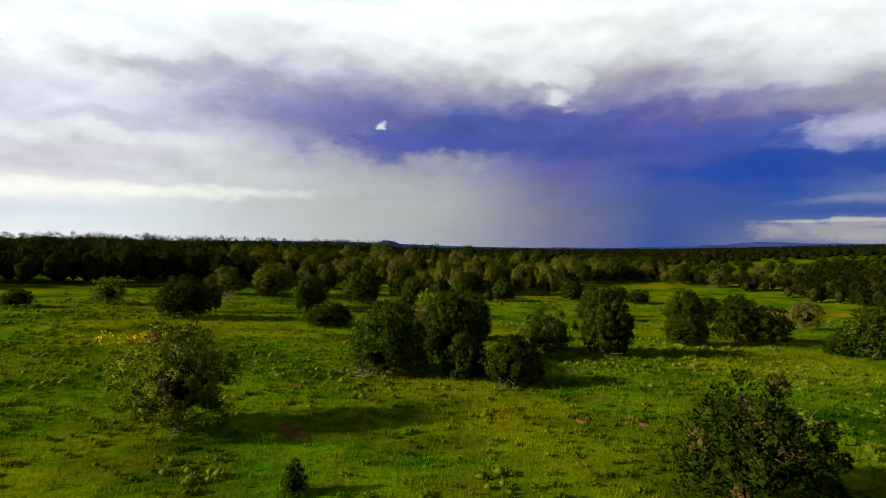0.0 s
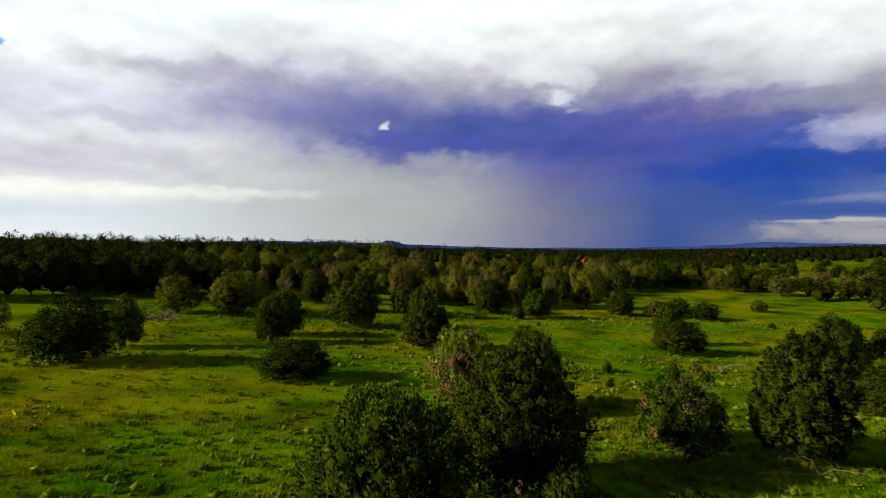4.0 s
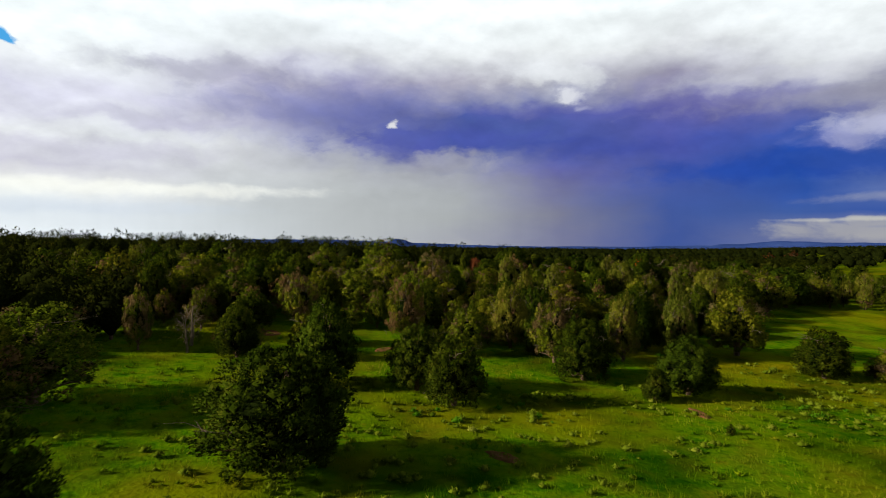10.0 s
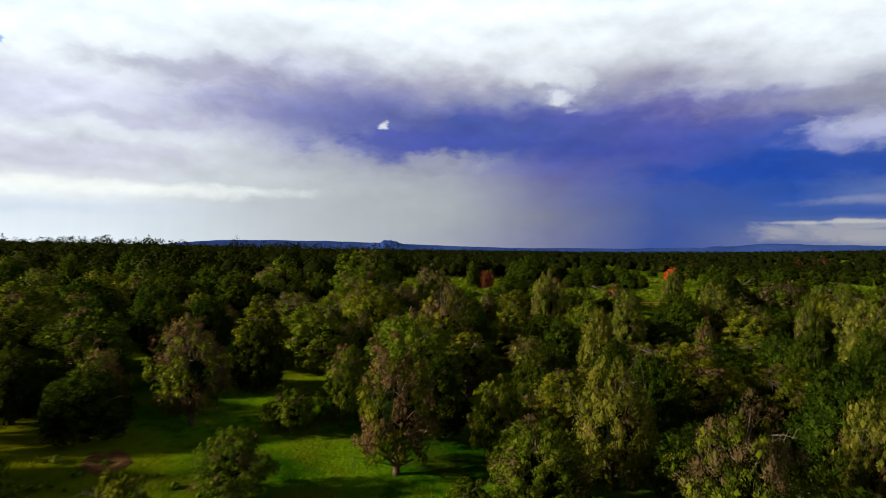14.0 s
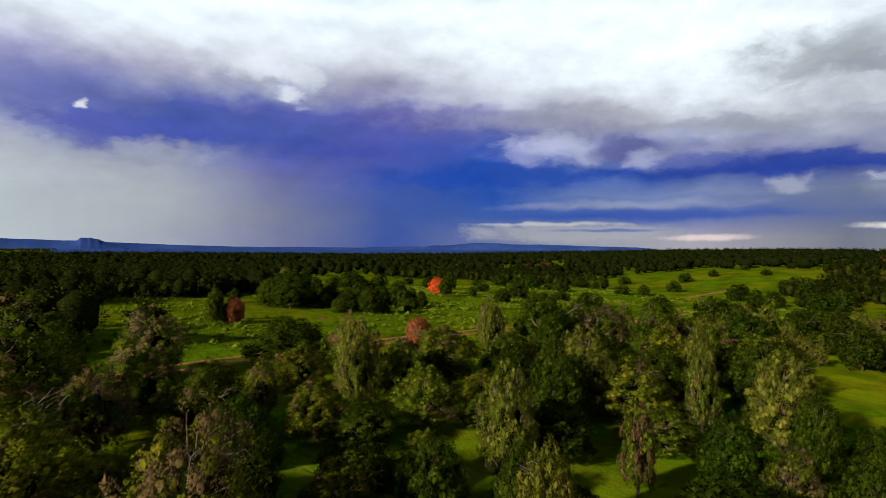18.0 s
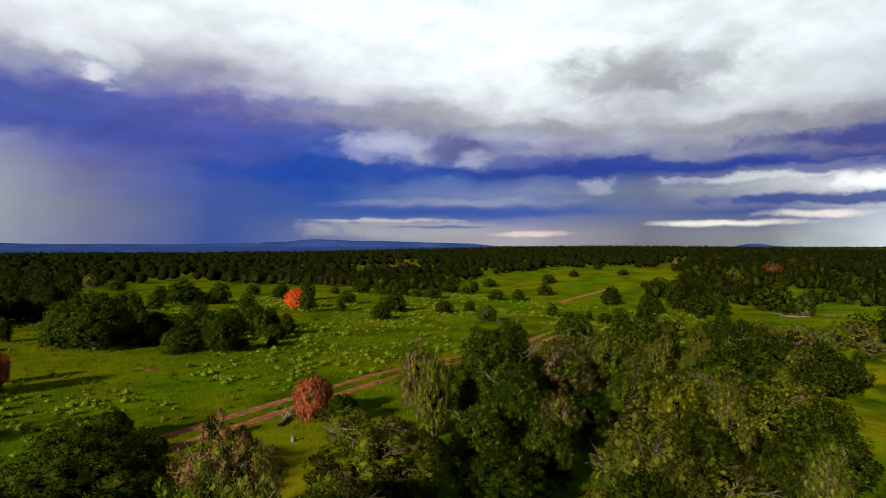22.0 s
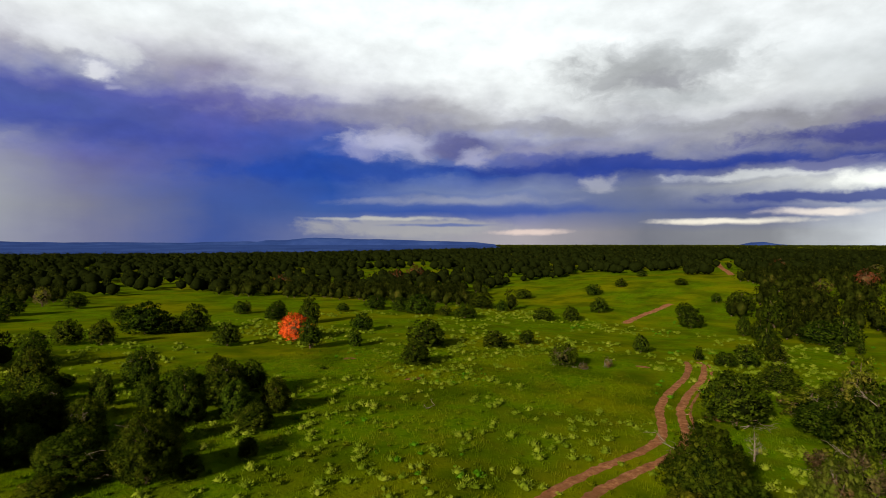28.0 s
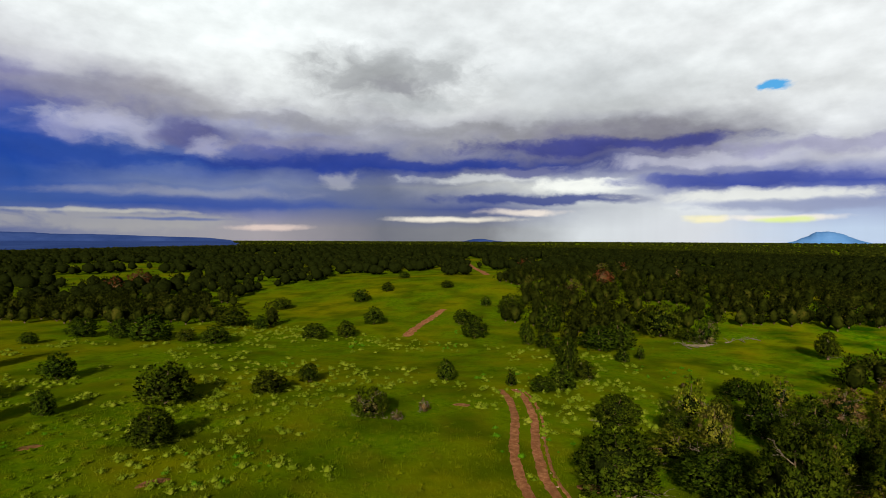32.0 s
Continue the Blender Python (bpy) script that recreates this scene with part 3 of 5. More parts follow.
def plumes(foot, axis, per, tall, thick, length, width, rng, mass):
    """Bushy branch tips: needle sprays all round and along each axis, rounded off at the tip. Returns points, faces and soft normals."""
    n = len(foot) * per
    axis = axis / np.linalg.norm(axis, axis=1)[:, None]
    f, x = np.repeat(foot, per, 0), np.repeat(axis, per, 0)
    size = np.repeat(rng.uniform(0.65, 1.4, len(foot)), per)
    s = rng.random(n) ** 0.8
    side = rng.normal(size=(n, 3))
    side -= x * (side * x).sum(1)[:, None]
    side /= np.linalg.norm(side, axis=1)[:, None]
    belly = np.sqrt(np.clip(1 - ((s - 0.35) / 0.68) ** 2, 0.02, 1))
    base = f + x * (tall * size * s)[:, None] + side * (thick * size * belly * rng.uniform(0.5, 1.0, n))[:, None]
    way = x * (0.35 + 0.6 * s)[:, None] + side * (0.8 - 0.4 * s)[:, None] + rng.normal(size=(n, 3)) * 0.3 + np.array([0, 0, 0.2])
    facing = side * (0.75 * belly)[:, None] + x * (1.0 * s - 0.25)[:, None] + np.repeat(mass, per, 0) * 0.8 + rng.normal(size=(n, 3)) * 0.25
    return sprays(base, way, length * (1.1 - 0.3 * s) * rng.uniform(0.7, 1.3, n), width * rng.uniform(0.7, 1.3, n), rng, facing)


def tube(points, radii, sides=6):
    """A tapering limb along points."""
    pts = np.array(points, float)
    along = np.gradient(pts, axis=0)
    along /= np.linalg.norm(along, axis=1)[:, None] + 1e-9
    ref = np.where(np.abs(along[:, 2:3]) > 0.9, np.array([[1.0, 0, 0]]), np.array([[0, 0, 1.0]]))
    u = np.cross(along, ref)
    u /= np.linalg.norm(u, axis=1)[:, None]
    w = np.cross(along, u)
    a = np.arange(sides) * 2 * math.pi / sides
    ring = pts[:, None] + np.array(radii)[:, None, None] * (np.cos(a)[None, :, None] * u[:, None] + np.sin(a)[None, :, None] * w[:, None])
    n = len(pts)
    faces = [(i * sides + j, i * sides + (j + 1) % sides, (i + 1) * sides + (j + 1) % sides, (i + 1) * sides + j) for i in range(n - 1) for j in range(sides)]
    return ring.reshape(-1, 3), np.array(faces)


def joined(pieces):
    verts, faces, at = [], [], 0
    for v, f in pieces:
        verts.append(v)
        faces.append(f + at)
        at += len(v)
    return np.concatenate(verts), np.concatenate(faces)


def bough(start, end, thick, rng, bend=0.12, steps=5, sides=5):
    start, end = np.array(start, float), np.array(end, float)
    span = np.linalg.norm(end - start)
    t = np.linspace(0, 1, steps)[:, None]
    p = start + (end - start) * t + rng.normal(size=(steps, 3)) * bend * span * (t * (1 - t) * 2)
    p[:, 2] += 0.12 * span * np.sin(t[:, 0] * math.pi)
    return tube(p, thick * (1 - 0.8 * t[:, 0]), sides)


# kind: height, crown radius, bare share of the height, tufts, shape, lobes, foliage, share browned, bare branches, label, category
# shape: widest at this share of the crown's height, and how far it tapers to the top
KINDS = {
    "pinyon": (5.0, 2.1, 0.05, 115, (0.4, 0.5), 0.6, M_PINYON, 0.08, 4, "open-crowned green pinyon pine with visible trunk in grass", "pine tree"),
    "round": (4.4, 2.1, 0.03, 120, (0.4, 0.45), 0.32, M_JUNIPER, 0.03, 2, "bushy dark green juniper tree with rounded lobed crown", "juniper tree"),
    "broad": (4.4, 2.9, 0.02, 140, (0.35, 0.35), 0.34, M_JUNIPER, 0.04, 4, "broad many-stemmed dark green juniper tree", "juniper tree"),
    "dense": (3.6, 1.9, 0.0, 110, (0.35, 0.4), 0.2, M_JUNIPER, 0.0, 0, "compact dense dark green juniper growing down to the grass", "juniper tree"),
    "upright": (4.2, 1.7, 0.0, 130, (0.4, 0.3), 0.16, M_JUNIPER, 0.0, 0, "upright compact juniper with vertical dark green sprays", "juniper tree"),
    "twiggy": (3.2, 2.1, 0.02, 90, (0.4, 0.35), 0.4, M_JUNIPER, 0.14, 10, "scrubby juniper with bare grey twigs showing through", "juniper tree"),
    "halfdead": (4.8, 2.2, 0.08, 90, (0.45, 0.5), 0.62, M_PINYON, 0.4, 10, "half-dead pinyon pine with grey twigs and brown foliage", "pine tree"),
    "brown": (5.0, 2.3, 0.08, 100, (0.5, 0.5), 0.4, M_PINYON, 0.5, 6, "browning pinyon pine with drying needles", "pine tree"),
    "rust": (3.0, 2.2, 0.02, 140, (0.45, 0.3), 0.34, M_RUST, 0.2, 7, "dead rust-coloured pine with dry needles still on", "pine tree"),
    "darkred": (4.4, 2.5, 0.04, 90, (0.45, 0.4), 0.38, M_DARKRED, 0.2, 3, "dull red-brown dead pine standing in the wood", "pine tree"),
    "red": (4.6, 2.6, 0.02, 190, (0.45, 0.4), 0.34, M_RED, 0.0, 2, "bright orange-red dead pine standing in the meadow", "pine tree"),
    "pale": (5.0, 2.3, 0.05, 120, (0.42, 0.45), 0.55, M_PALE, 0.08, 6, "pale olive pinyon pine with heavy cone-tipped crown", "pine tree"),
    "thin": (4.2, 1.2, 0.12, 60, (0.4, 0.65), 0.4, M_PINYON, 0.05, 4, "slender young pinyon pine with thin crown", "pine tree"),
    "sapling": (1.8, 0.7, 0.0, 46, (0.3, 0.55), 0.2, M_JUNIPER, 0.0, 0, "small young juniper sapling in the grass", "sapling"),
    "brownbush": (1.5, 0.9, 0.02, 30, (0.45, 0.3), 0.4, M_BROWN, 0.3, 5, "small dried brown bush in the meadow", "bush"),
    "snag": (4.2, 1.0, 0.2, 0, (0.4, 0.5), 0.3, M_BROWN, 0.0, 16, "bare grey dead tree with broken twigs", "dead tree"),
}
BALLS = {}


def ball(fineness):
    """Directions and faces of a round ball."""
    if fineness not in BALLS:
        bm = bmesh.new()
        bmesh.ops.create_icosphere(bm, subdivisions=max(1, fineness), radius=1)
        BALLS[fineness] = np.array([v.co[:] for v in bm.verts]), np.array([[v.index for v in f.verts] for f in bm.faces])
        bm.free()
    return BALLS[fineness]


def crown_hull(ways, height, radius, bare, shape, lobes, seed):
    """Points on the lumpy outside of a crown in the given directions."""
    wide, taper = shape
    f = ways[:, 2] * 0.5 + 0.5
    swell = np.array([noise.noise(Vector(d) * 1.5 + Vector((seed, 0, 0))) + 0.55 * noise.noise(Vector(d) * 3.4 + Vector((0, seed, 0))) + 0.3 * noise.noise(Vector(d) * 7.5 + Vector((0, 0, seed)))
                      for d in ways])
    # a dome: a wide skirt below, rounded off to the top
    q = np.clip((f - wide) / (1 - wide), 0, 1)
    reach = np.where(f < wide, 0.72 + 0.28 * np.sin(f / wide * math.pi / 2), np.sqrt(np.clip(1 - q ** 2.2, 0, 1)) * (1 - taper * 0.6 * q))
    r = (0.86 if lobes <= 0.34 else 0.94) * (1 + 0.75 * lobes * swell) * reach
    flat = ways[:, :2] / (np.linalg.norm(ways[:, :2], axis=1)[:, None] + 1e-6)
    z = bare * height + f * (0.94 - bare) * height * (1 + 0.3 * lobes * swell * f)
    return np.concatenate([flat * (r * radius)[:, None], z[:, None]], 1)


def spiral_ways(n, rng):
    """Directions spread evenly over a dome, a little shaken."""
    u = np.clip((np.arange(n) + 0.5 + rng.normal(size=n) * 0.6) / n, 0.002, 0.998)
    f = 1 - (1 - u) ** 0.72
    a = np.arange(n) * 2.39996 + rng.normal(size=n) * 0.25
    z = f * 2 - 1
    flat = np.sqrt(np.clip(1 - z * z, 0.02, 1))
    return np.stack([np.cos(a) * flat, np.sin(a) * flat, z], -1)


def make_tree(kind, seed, detail):
    """A tree at the origin: an empty at its foot with trunk, crown and, where it has them, browned foliage and dead branches."""
    height, radius, bare, count, shape, lobes, leaf, brown, twigs, label, category = KINDS[kind]
    rng = np.random.default_rng(seed)
    tree = tagged(new(category.replace(" ", "_")), label, category, group=category + "s of meadow and wood")
    lean = rng.normal(size=2) * 0.05 * height
    stem = [(lean[0] * f * f + rng.normal() * 0.04, lean[1] * f * f + rng.normal() * 0.04, height * 0.84 * f - 0.15) for f in np.linspace(0, 1, 7)]
    thick = 0.03 * height
    pieces = [tube(stem, [thick * (1.25 - 1.1 * f) for f in np.linspace(0, 1, 7)], 7)]
    size = 0.55 if kind in ("sapling", "brownbush") else 1.0
    if count:
        compact = lobes <= 0.34
        n = int(count * (1.0, 1.5, 1.7, 2.1)[detail])
        # bushy brushes of needles over the lumpy outside, fewer inside, with gaps where the crown is open
        ways = spiral_ways(n, rng)
        if not compact:
            open_to = np.array([noise.noise(Vector(d) * 1.9 + Vector((seed * 0.7, 3, 0))) for d in ways])
            ways = ways[open_to > -0.55]
            n = len(ways)
        pts = crown_hull(ways, height, radius, bare, shape, lobes, seed * 1.7)
        deep = np.where(rng.random(n) < 0.78, rng.uniform(0.62, 0.82, n), rng.uniform(0.38, 0.62, n))
        middle = np.array([0, 0, height * (bare + 0.34 * (1 - bare))])
        pts = middle + (pts - middle) * np.stack([deep, deep, 0.45 + 0.55 * deep], -1)
        pts[:, 2] = np.maximum(pts[:, 2], bare * height * 0.8 + 0.05)
        out = (pts - middle) / radius * 0.85 + np.array([0, 0, 1.6 if kind == "upright" else 0.75]) + rng.normal(size=(n, 3)) * 0.22
        for i in rng.choice(n, min(n, (8, 12, 20, 26)[detail] + (0 if compact else 6)), replace=False):
            f = max(0.08, min(0.8, pts[i, 2] / height * 0.6))
            q = f * 6
            a, b = np.array(stem[int(q)]), np.array(stem[min(6, int(q) + 1)])
            pieces.append(bough(a + (b - a) * (q - int(q)), pts[i], thick * 0.5 * (1 - 0.5 * f), rng, sides=4))
        patch = np.array([noise.noise(Vector(p) * 0.8 + Vector((0, seed, 0))) for p in pts])
        patch += 0.2 * rng.normal(size=n)
        is_brown = patch > np.quantile(patch, 1 - brown) if brown > 0.05 else np.zeros(n, bool)
        mass = (pts - middle) / np.array([radius, radius, height * 0.5])
        per, long, wide = ((16, 0.24, 0.12), (36, 0.15, 0.075), (84, 0.115, 0.056), (150, 0.08, 0.036))[detail]
        tall, puff = 0.22 * radius, 0.125 * radius * (0.8 if kind == "upright" else 1.0)
        hearts = cores(pts + out * 0.1 * radius, 0.05 * radius * np.ones(n), rng, 1.3)
        heart_n = (hearts[0] - np.repeat(pts, 6, 0)) / (0.1 * radius) + np.repeat(mass, 6, 0) * 0.6
        heart_n /= np.linalg.norm(heart_n, axis=1)[:, None]
        for name, mask, material in (("crown", ~is_brown, leaf), ("browned_foliage", is_brown, M_BROWN if leaf is not M_BROWN else M_DEADWOOD)):
            if mask.any():
                v, q, soft = plumes(pts[mask], out[mask], per, tall, puff, long * size, wide * size, rng, mass[mask])
                six = np.repeat(mask, 6)
                again = np.arange(mask.sum() * 6).reshape(-1, 6)
                faces = hearts[1].reshape(n, 8, 3)[0]
                v, q = joined([(v, q), (hearts[0][six], again[:, faces].reshape(-1, 3))])
                fill(name, v, q, material, tree, normals=np.concatenate([soft, heart_n[six]]))
        # a dark core: the shade inside the crown is put into its colour
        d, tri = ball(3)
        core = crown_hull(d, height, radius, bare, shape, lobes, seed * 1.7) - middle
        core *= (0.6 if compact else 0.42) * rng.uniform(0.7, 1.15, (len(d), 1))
        fill("inner_foliage", core + middle, tri, M_CORE_SHADE if leaf in (M_JUNIPER, M_PINYON, M_PALE) else M_BROWN, tree, normals=d + rng.normal(size=d.shape) * 0.3)
    fill("trunk", *joined(pieces), M_DEADWOOD if kind == "snag" else M_BARK, tree, smooth=True)
    for _ in range(twigs):
        f = bare + (0.95 - bare) * rng.random()
        a = rng.random() * 2 * math.pi
        root = np.array(stem[int(min(5.9, f * 6))])
        reach = radius * (0.75 + 0.45 * rng.random()) * max(0.4, 1 - 0.5 * f)
        tip = root + np.array([math.cos(a) * reach, math.sin(a) * reach, height * (0.08 + 0.16 * rng.random())])
        sticks = [bough(root, tip, 0.03, rng, 0.2, 5, 4)]
        for _ in range(6):
            j = root + (tip - root) * (0.35 + 0.6 * rng.random())
            sticks.append(bough(j, j + rng.normal(size=3) * 0.28 + np.array([math.cos(a), math.sin(a), 0.5]) * 0.35, 0.013, rng, 0.15, 3, 3))
        fill("dead_branch", *joined(sticks), M_DEADWOOD, tree, smooth=True)
    return tree


STOCK = {}
PLANTED = []
VARIANTS = {"round": 4, "pinyon": 4, "dense": 4, "halfdead": 2, "pale": 2, "brown": 2, "twiggy": 2}


# the line above which the wood is seen from close by
FLIGHT = [(0, 0), (-3, 40), (-6, 80), (-8, 110), (-7, 122), (0, 137), (14, 155), (21, 172)]


def off_flight(x, y):
    """Distance from that line."""
    best = 1e9
    for (ax, ay), (bx, by) in zip(FLIGHT, FLIGHT[1:]):
        f = max(0.0, min(1.0, ((x - ax) * (bx - ax) + (y - ay) * (by - ay)) / ((bx - ax) ** 2 + (by - ay) ** 2)))
        best = min(best, math.hypot(x - ax - f * (bx - ax), y - ay - f * (by - ay)))
    return best


def plant(kind, x, y, height, radius):
    """A tree of that kind, height and crown radius on the ground at x, y, finer (0 to 3) near the flight."""
    away = off_flight(x, y)
    detail = 3 if away < 26 and y > 100 else 2 if away < 34 else 1 if away < 56 else 0
    spot = len(PLANTED)
    key = (kind, spot * 7 % VARIANTS.get(kind, 1), detail)
    h0, r0 = KINDS[kind][:2]
    where = Matrix.LocRotScale((x, y, float(land(x, y)) - 0.03), Euler((0, 0, spot * 2.4)), (radius / r0, radius / r0, height / h0))
    if key in STOCK:
        copy_thing(STOCK[key], where)
    else:
        STOCK[key] = make_tree(kind, 100 + len(STOCK), detail)
        STOCK[key].matrix_basis = where
    PLANTED.append((x, y, radius))


plant("pinyon", -11.0, 24.5, 4.8, 2.5)
plant("round", -26.5, 60.2, 4.7, 3.4)
plant("broad", -3.3, 37.0, 4.7, 3.2)
plant("round", 0.6, 41.7, 5.3, 3.0)
plant("dense", 1.3, 36.2, 2.9, 1.7)
plant("dense", 4.2, 34.8, 3.0, 2.1)
plant("twiggy", 8.1, 46.7, 3.5, 2.3)
plant("upright", 12.8, 46.0, 5.6, 2.6)
plant("round", 22.1, 53.3, 3.2, 2.3)
plant("round", 34.3, 76.0, 3.8, 2.3)
plant("round", 31.0, 56.1, 4.0, 2.8)
plant("brown", 43.5, 70.7, 4.0, 2.2)
plant("round", 35.3, 48.2, 4.9, 2.9)
plant("dense", 33.6, 49.9, 2.1, 1.6)
plant("twiggy", 9.8, 18.4, 3.6, 2.7)
plant("sapling", -4.7, 18.6, 1.2, 0.5)
plant("pinyon", -39.4, 69.2, 3.4, 2.3)
plant("round", -45.7, 63.1, 2.6, 1.8)
plant("round", -16.6, 71.7, 4.2, 1.9)
plant("round", -11.8, 84.8, 4.3, 2.5)
plant("round", 19.1, 74.4, 4.6, 2.5)
plant("round", 26.8, 65.3, 4.5, 1.8)
plant("dense", 39.7, 78.1, 2.7, 1.3)
plant("round", 28.3, 56.6, 4.2, 1.8)
plant("round", -11.2, 58.1, 3.6, 2.5)
plant("upright", -3.6, 72.3, 3.4, 1.7)
plant("round", 20.4, 80.8, 4.6, 2.0)
plant("halfdead", -1.0, 52.3, 4.9, 1.9)
plant("broad", 2.6, 52.4, 4.3, 2.0)
plant("round", -20.2, 103.3, 3.9, 1.9)
plant("round", -26.3, 66.4, 4.5, 1.9)
plant("sapling", 9.7, 63.9, 1.4, 0.6)
plant("sapling", 14.0, 62.6, 1.6, 0.6)
plant("sapling", 8.5, 58.8, 1.0, 0.5)
plant("round", 23.7, 108.2, 4.2, 2.7)
plant("halfdead", 28.3, 107.2, 3.1, 1.5)
plant("round", 32.3, 108.6, 2.8, 1.8)
plant("twiggy", 49.9, 119.3, 2.0, 1.5)
plant("round", 35.4, 106.9, 3.1, 2.1)
plant("pinyon", -26.0, 87.6, 5.2, 2.6)
plant("pinyon", -31.9, 87.6, 4.6, 2.2)
plant("snag", -24.5, 105.7, 3.7, 1.0)
plant("sapling", 41.2, 99.8, 0.9, 0.7)
plant("round", -17.0, 76.5, 3.8, 1.7)
plant("pinyon", -25.8, 90.8, 5.5, 2.8)
plant("round", -12.7, 97.9, 5.1, 1.5)
plant("round", -4.9, 95.1, 4.3, 2.3)
plant("round", -7.2, 98.0, 3.6, 1.5)
plant("round", 4.0, 103.1, 4.6, 2.5)
plant("round", 2.4, 111.0, 4.1, 2.2)
plant("pale", -0.1, 112.7, 5.7, 2.1)
plant("round", 10.3, 100.7, 4.1, 2.4)
plant("dense", 7.6, 98.7, 2.6, 1.2)
plant("halfdead", 28.2, 109.0, 2.9, 1.4)
plant("round", 29.9, 107.7, 2.7, 1.6)
plant("snag", -23.9, 103.6, 3.8, 0.8)
plant("brown", -27.3, 103.4, 4.7, 1.2)
plant("sapling", 9.3, 92.6, 0.9, 0.4)
plant("pinyon", 20.5, 115.5, 6.3, 2.9)
plant("round", 10.5, 114.4, 6.1, 2.5)
plant("pinyon", -8.6, 121.1, 5.5, 2.8)
plant("pinyon", -20.7, 105.0, 3.6, 1.7)
plant("thin", -15.8, 104.1, 3.7, 1.1)
plant("pinyon", -14.8, 109.8, 2.9, 1.6)
plant("halfdead", -9.1, 112.8, 5.8, 2.0)
plant("pinyon", -4.7, 115.5, 5.1, 1.6)
plant("thin", -6.3, 108.2, 2.6, 1.2)
plant("pinyon", -14.5, 116.8, 4.2, 1.9)
plant("halfdead", 2.9, 108.2, 4.6, 2.3)
plant("round", 4.5, 105.0, 3.4, 2.0)
plant("round", 12.5, 115.9, 4.8, 2.0)
plant("pale", 14.3, 112.9, 5.9, 1.8)
plant("pinyon", -26.6, 120.5, 4.2, 2.1)
plant("pinyon", -12.2, 117.6, 5.1, 1.5)
plant("round", -2.0, 120.1, 4.1, 1.8)
plant("brown", 5.4, 123.4, 4.4, 2.2)
plant("pinyon", -14.9, 146.1, 6.4, 3.2)
plant("pinyon", -8.6, 146.4, 5.9, 2.8)
plant("halfdead", -7.2, 130.5, 5.2, 2.6)
plant("pinyon", 0.2, 150.9, 5.8, 2.7)
plant("round", -0.6, 135.2, 2.8, 1.9)
plant("thin", 2.8, 136.0, 3.1, 1.3)
plant("round", 3.8, 129.1, 4.3, 1.5)
plant("round", 10.9, 126.0, 4.2, 3.0)
plant("pale", 26.2, 134.6, 5.7, 3.0)
plant("snag", 21.5, 135.1, 2.6, 1.3)
plant("halfdead", -13.2, 130.5, 3.1, 1.3)
plant("round", -16.7, 135.9, 3.0, 1.5)
plant("pinyon", 20.2, 141.0, 4.1, 2.5)
plant("round", 14.3, 141.3, 5.9, 2.6)
plant("halfdead", -8.6, 156.4, 4.1, 3.1)
plant("round", 0.8, 157.3, 4.5, 3.4)
plant("round", -5.8, 143.3, 3.9, 2.1)
plant("pinyon", 6.1, 143.2, 5.0, 2.9)
plant("pale", 18.1, 143.0, 5.5, 3.1)
plant("round", 16.0, 149.0, 3.5, 2.4)
plant("round", 11.2, 137.4, 3.1, 2.3)
plant("pinyon", 18.1, 136.0, 3.9, 2.7)
plant("thin", 9.0, 141.8, 2.6, 1.5)
plant("round", 1.7, 141.1, 2.7, 2.0)
plant("pinyon", -0.6, 142.6, 2.9, 1.5)
plant("round", 33.3, 141.3, 6.3, 3.3)
plant("pinyon", 37.3, 148.9, 5.6, 3.5)
plant("round", 27.5, 145.7, 4.7, 2.5)
plant("brown", 21.3, 162.0, 5.9, 2.9)
plant("rust", -0.9, 179.6, 3.0, 1.4)
plant("round", -2.7, 179.5, 3.9, 1.4)
plant("rust", 14.9, 164.7, 2.9, 2.5)
plant("round", 26.0, 159.6, 6.5, 3.1)
plant("brown", 32.9, 159.2, 6.4, 3.5)
plant("dense", 15.9, 162.9, 2.1, 1.4)
plant("rust", 0.1, 183.1, 2.3, 1.4)
plant("halfdead", 66.4, 142.3, 4.9, 2.9)
plant("round", 28.8, 153.9, 3.5, 2.6)
plant("brown", 35.6, 160.4, 5.7, 3.6)
plant("round", 44.3, 150.7, 5.3, 2.9)
plant("pinyon", 38.6, 144.9, 5.8, 2.7)
plant("dense", 3.5, 165.6, 2.0, 1.5)
plant("dense", 5.1, 163.5, 1.5, 1.1)
plant("sapling", 8.1, 163.9, 1.6, 0.6)
plant("sapling", 17.4, 155.6, 1.6, 1.1)
plant("pinyon", 14.6, 159.7, 3.1, 2.0)
plant("dense", 116.7, 183.9, 4.8, 3.3)
plant("dense", 129.5, 174.1, 2.6, 2.0)
plant("dense", 23.4, 199.0, 4.2, 1.8)
plant("dense", 26.5, 194.9, 3.5, 2.0)
plant("dense", 24.0, 190.0, 2.1, 1.0)
plant("round", 23.8, 212.1, 3.7, 1.9)
plant("dense", 16.3, 213.9, 4.1, 2.3)
plant("dense", 18.5, 215.9, 2.2, 1.7)
plant("dense", 20.5, 211.6, 2.6, 1.5)
plant("round", 17.9, 227.9, 5.0, 2.0)
plant("dense", 23.4, 244.9, 3.5, 2.5)
plant("dense", 26.8, 242.4, 3.5, 2.0)
plant("dense", 34.3, 250.6, 3.8, 2.5)
plant("dense", 37.9, 249.6, 3.7, 2.6)
plant("dense", 40.7, 249.1, 4.7, 2.1)
plant("dense", 39.2, 232.4, 3.4, 2.1)
plant("round", 18.3, 189.0, 3.6, 2.2)
plant("round", 15.7, 191.5, 3.1, 2.1)
plant("dense", 13.7, 195.5, 2.5, 1.5)
plant("dense", 13.8, 189.6, 2.2, 1.6)
plant("dense", 20.3, 188.7, 2.2, 1.2)
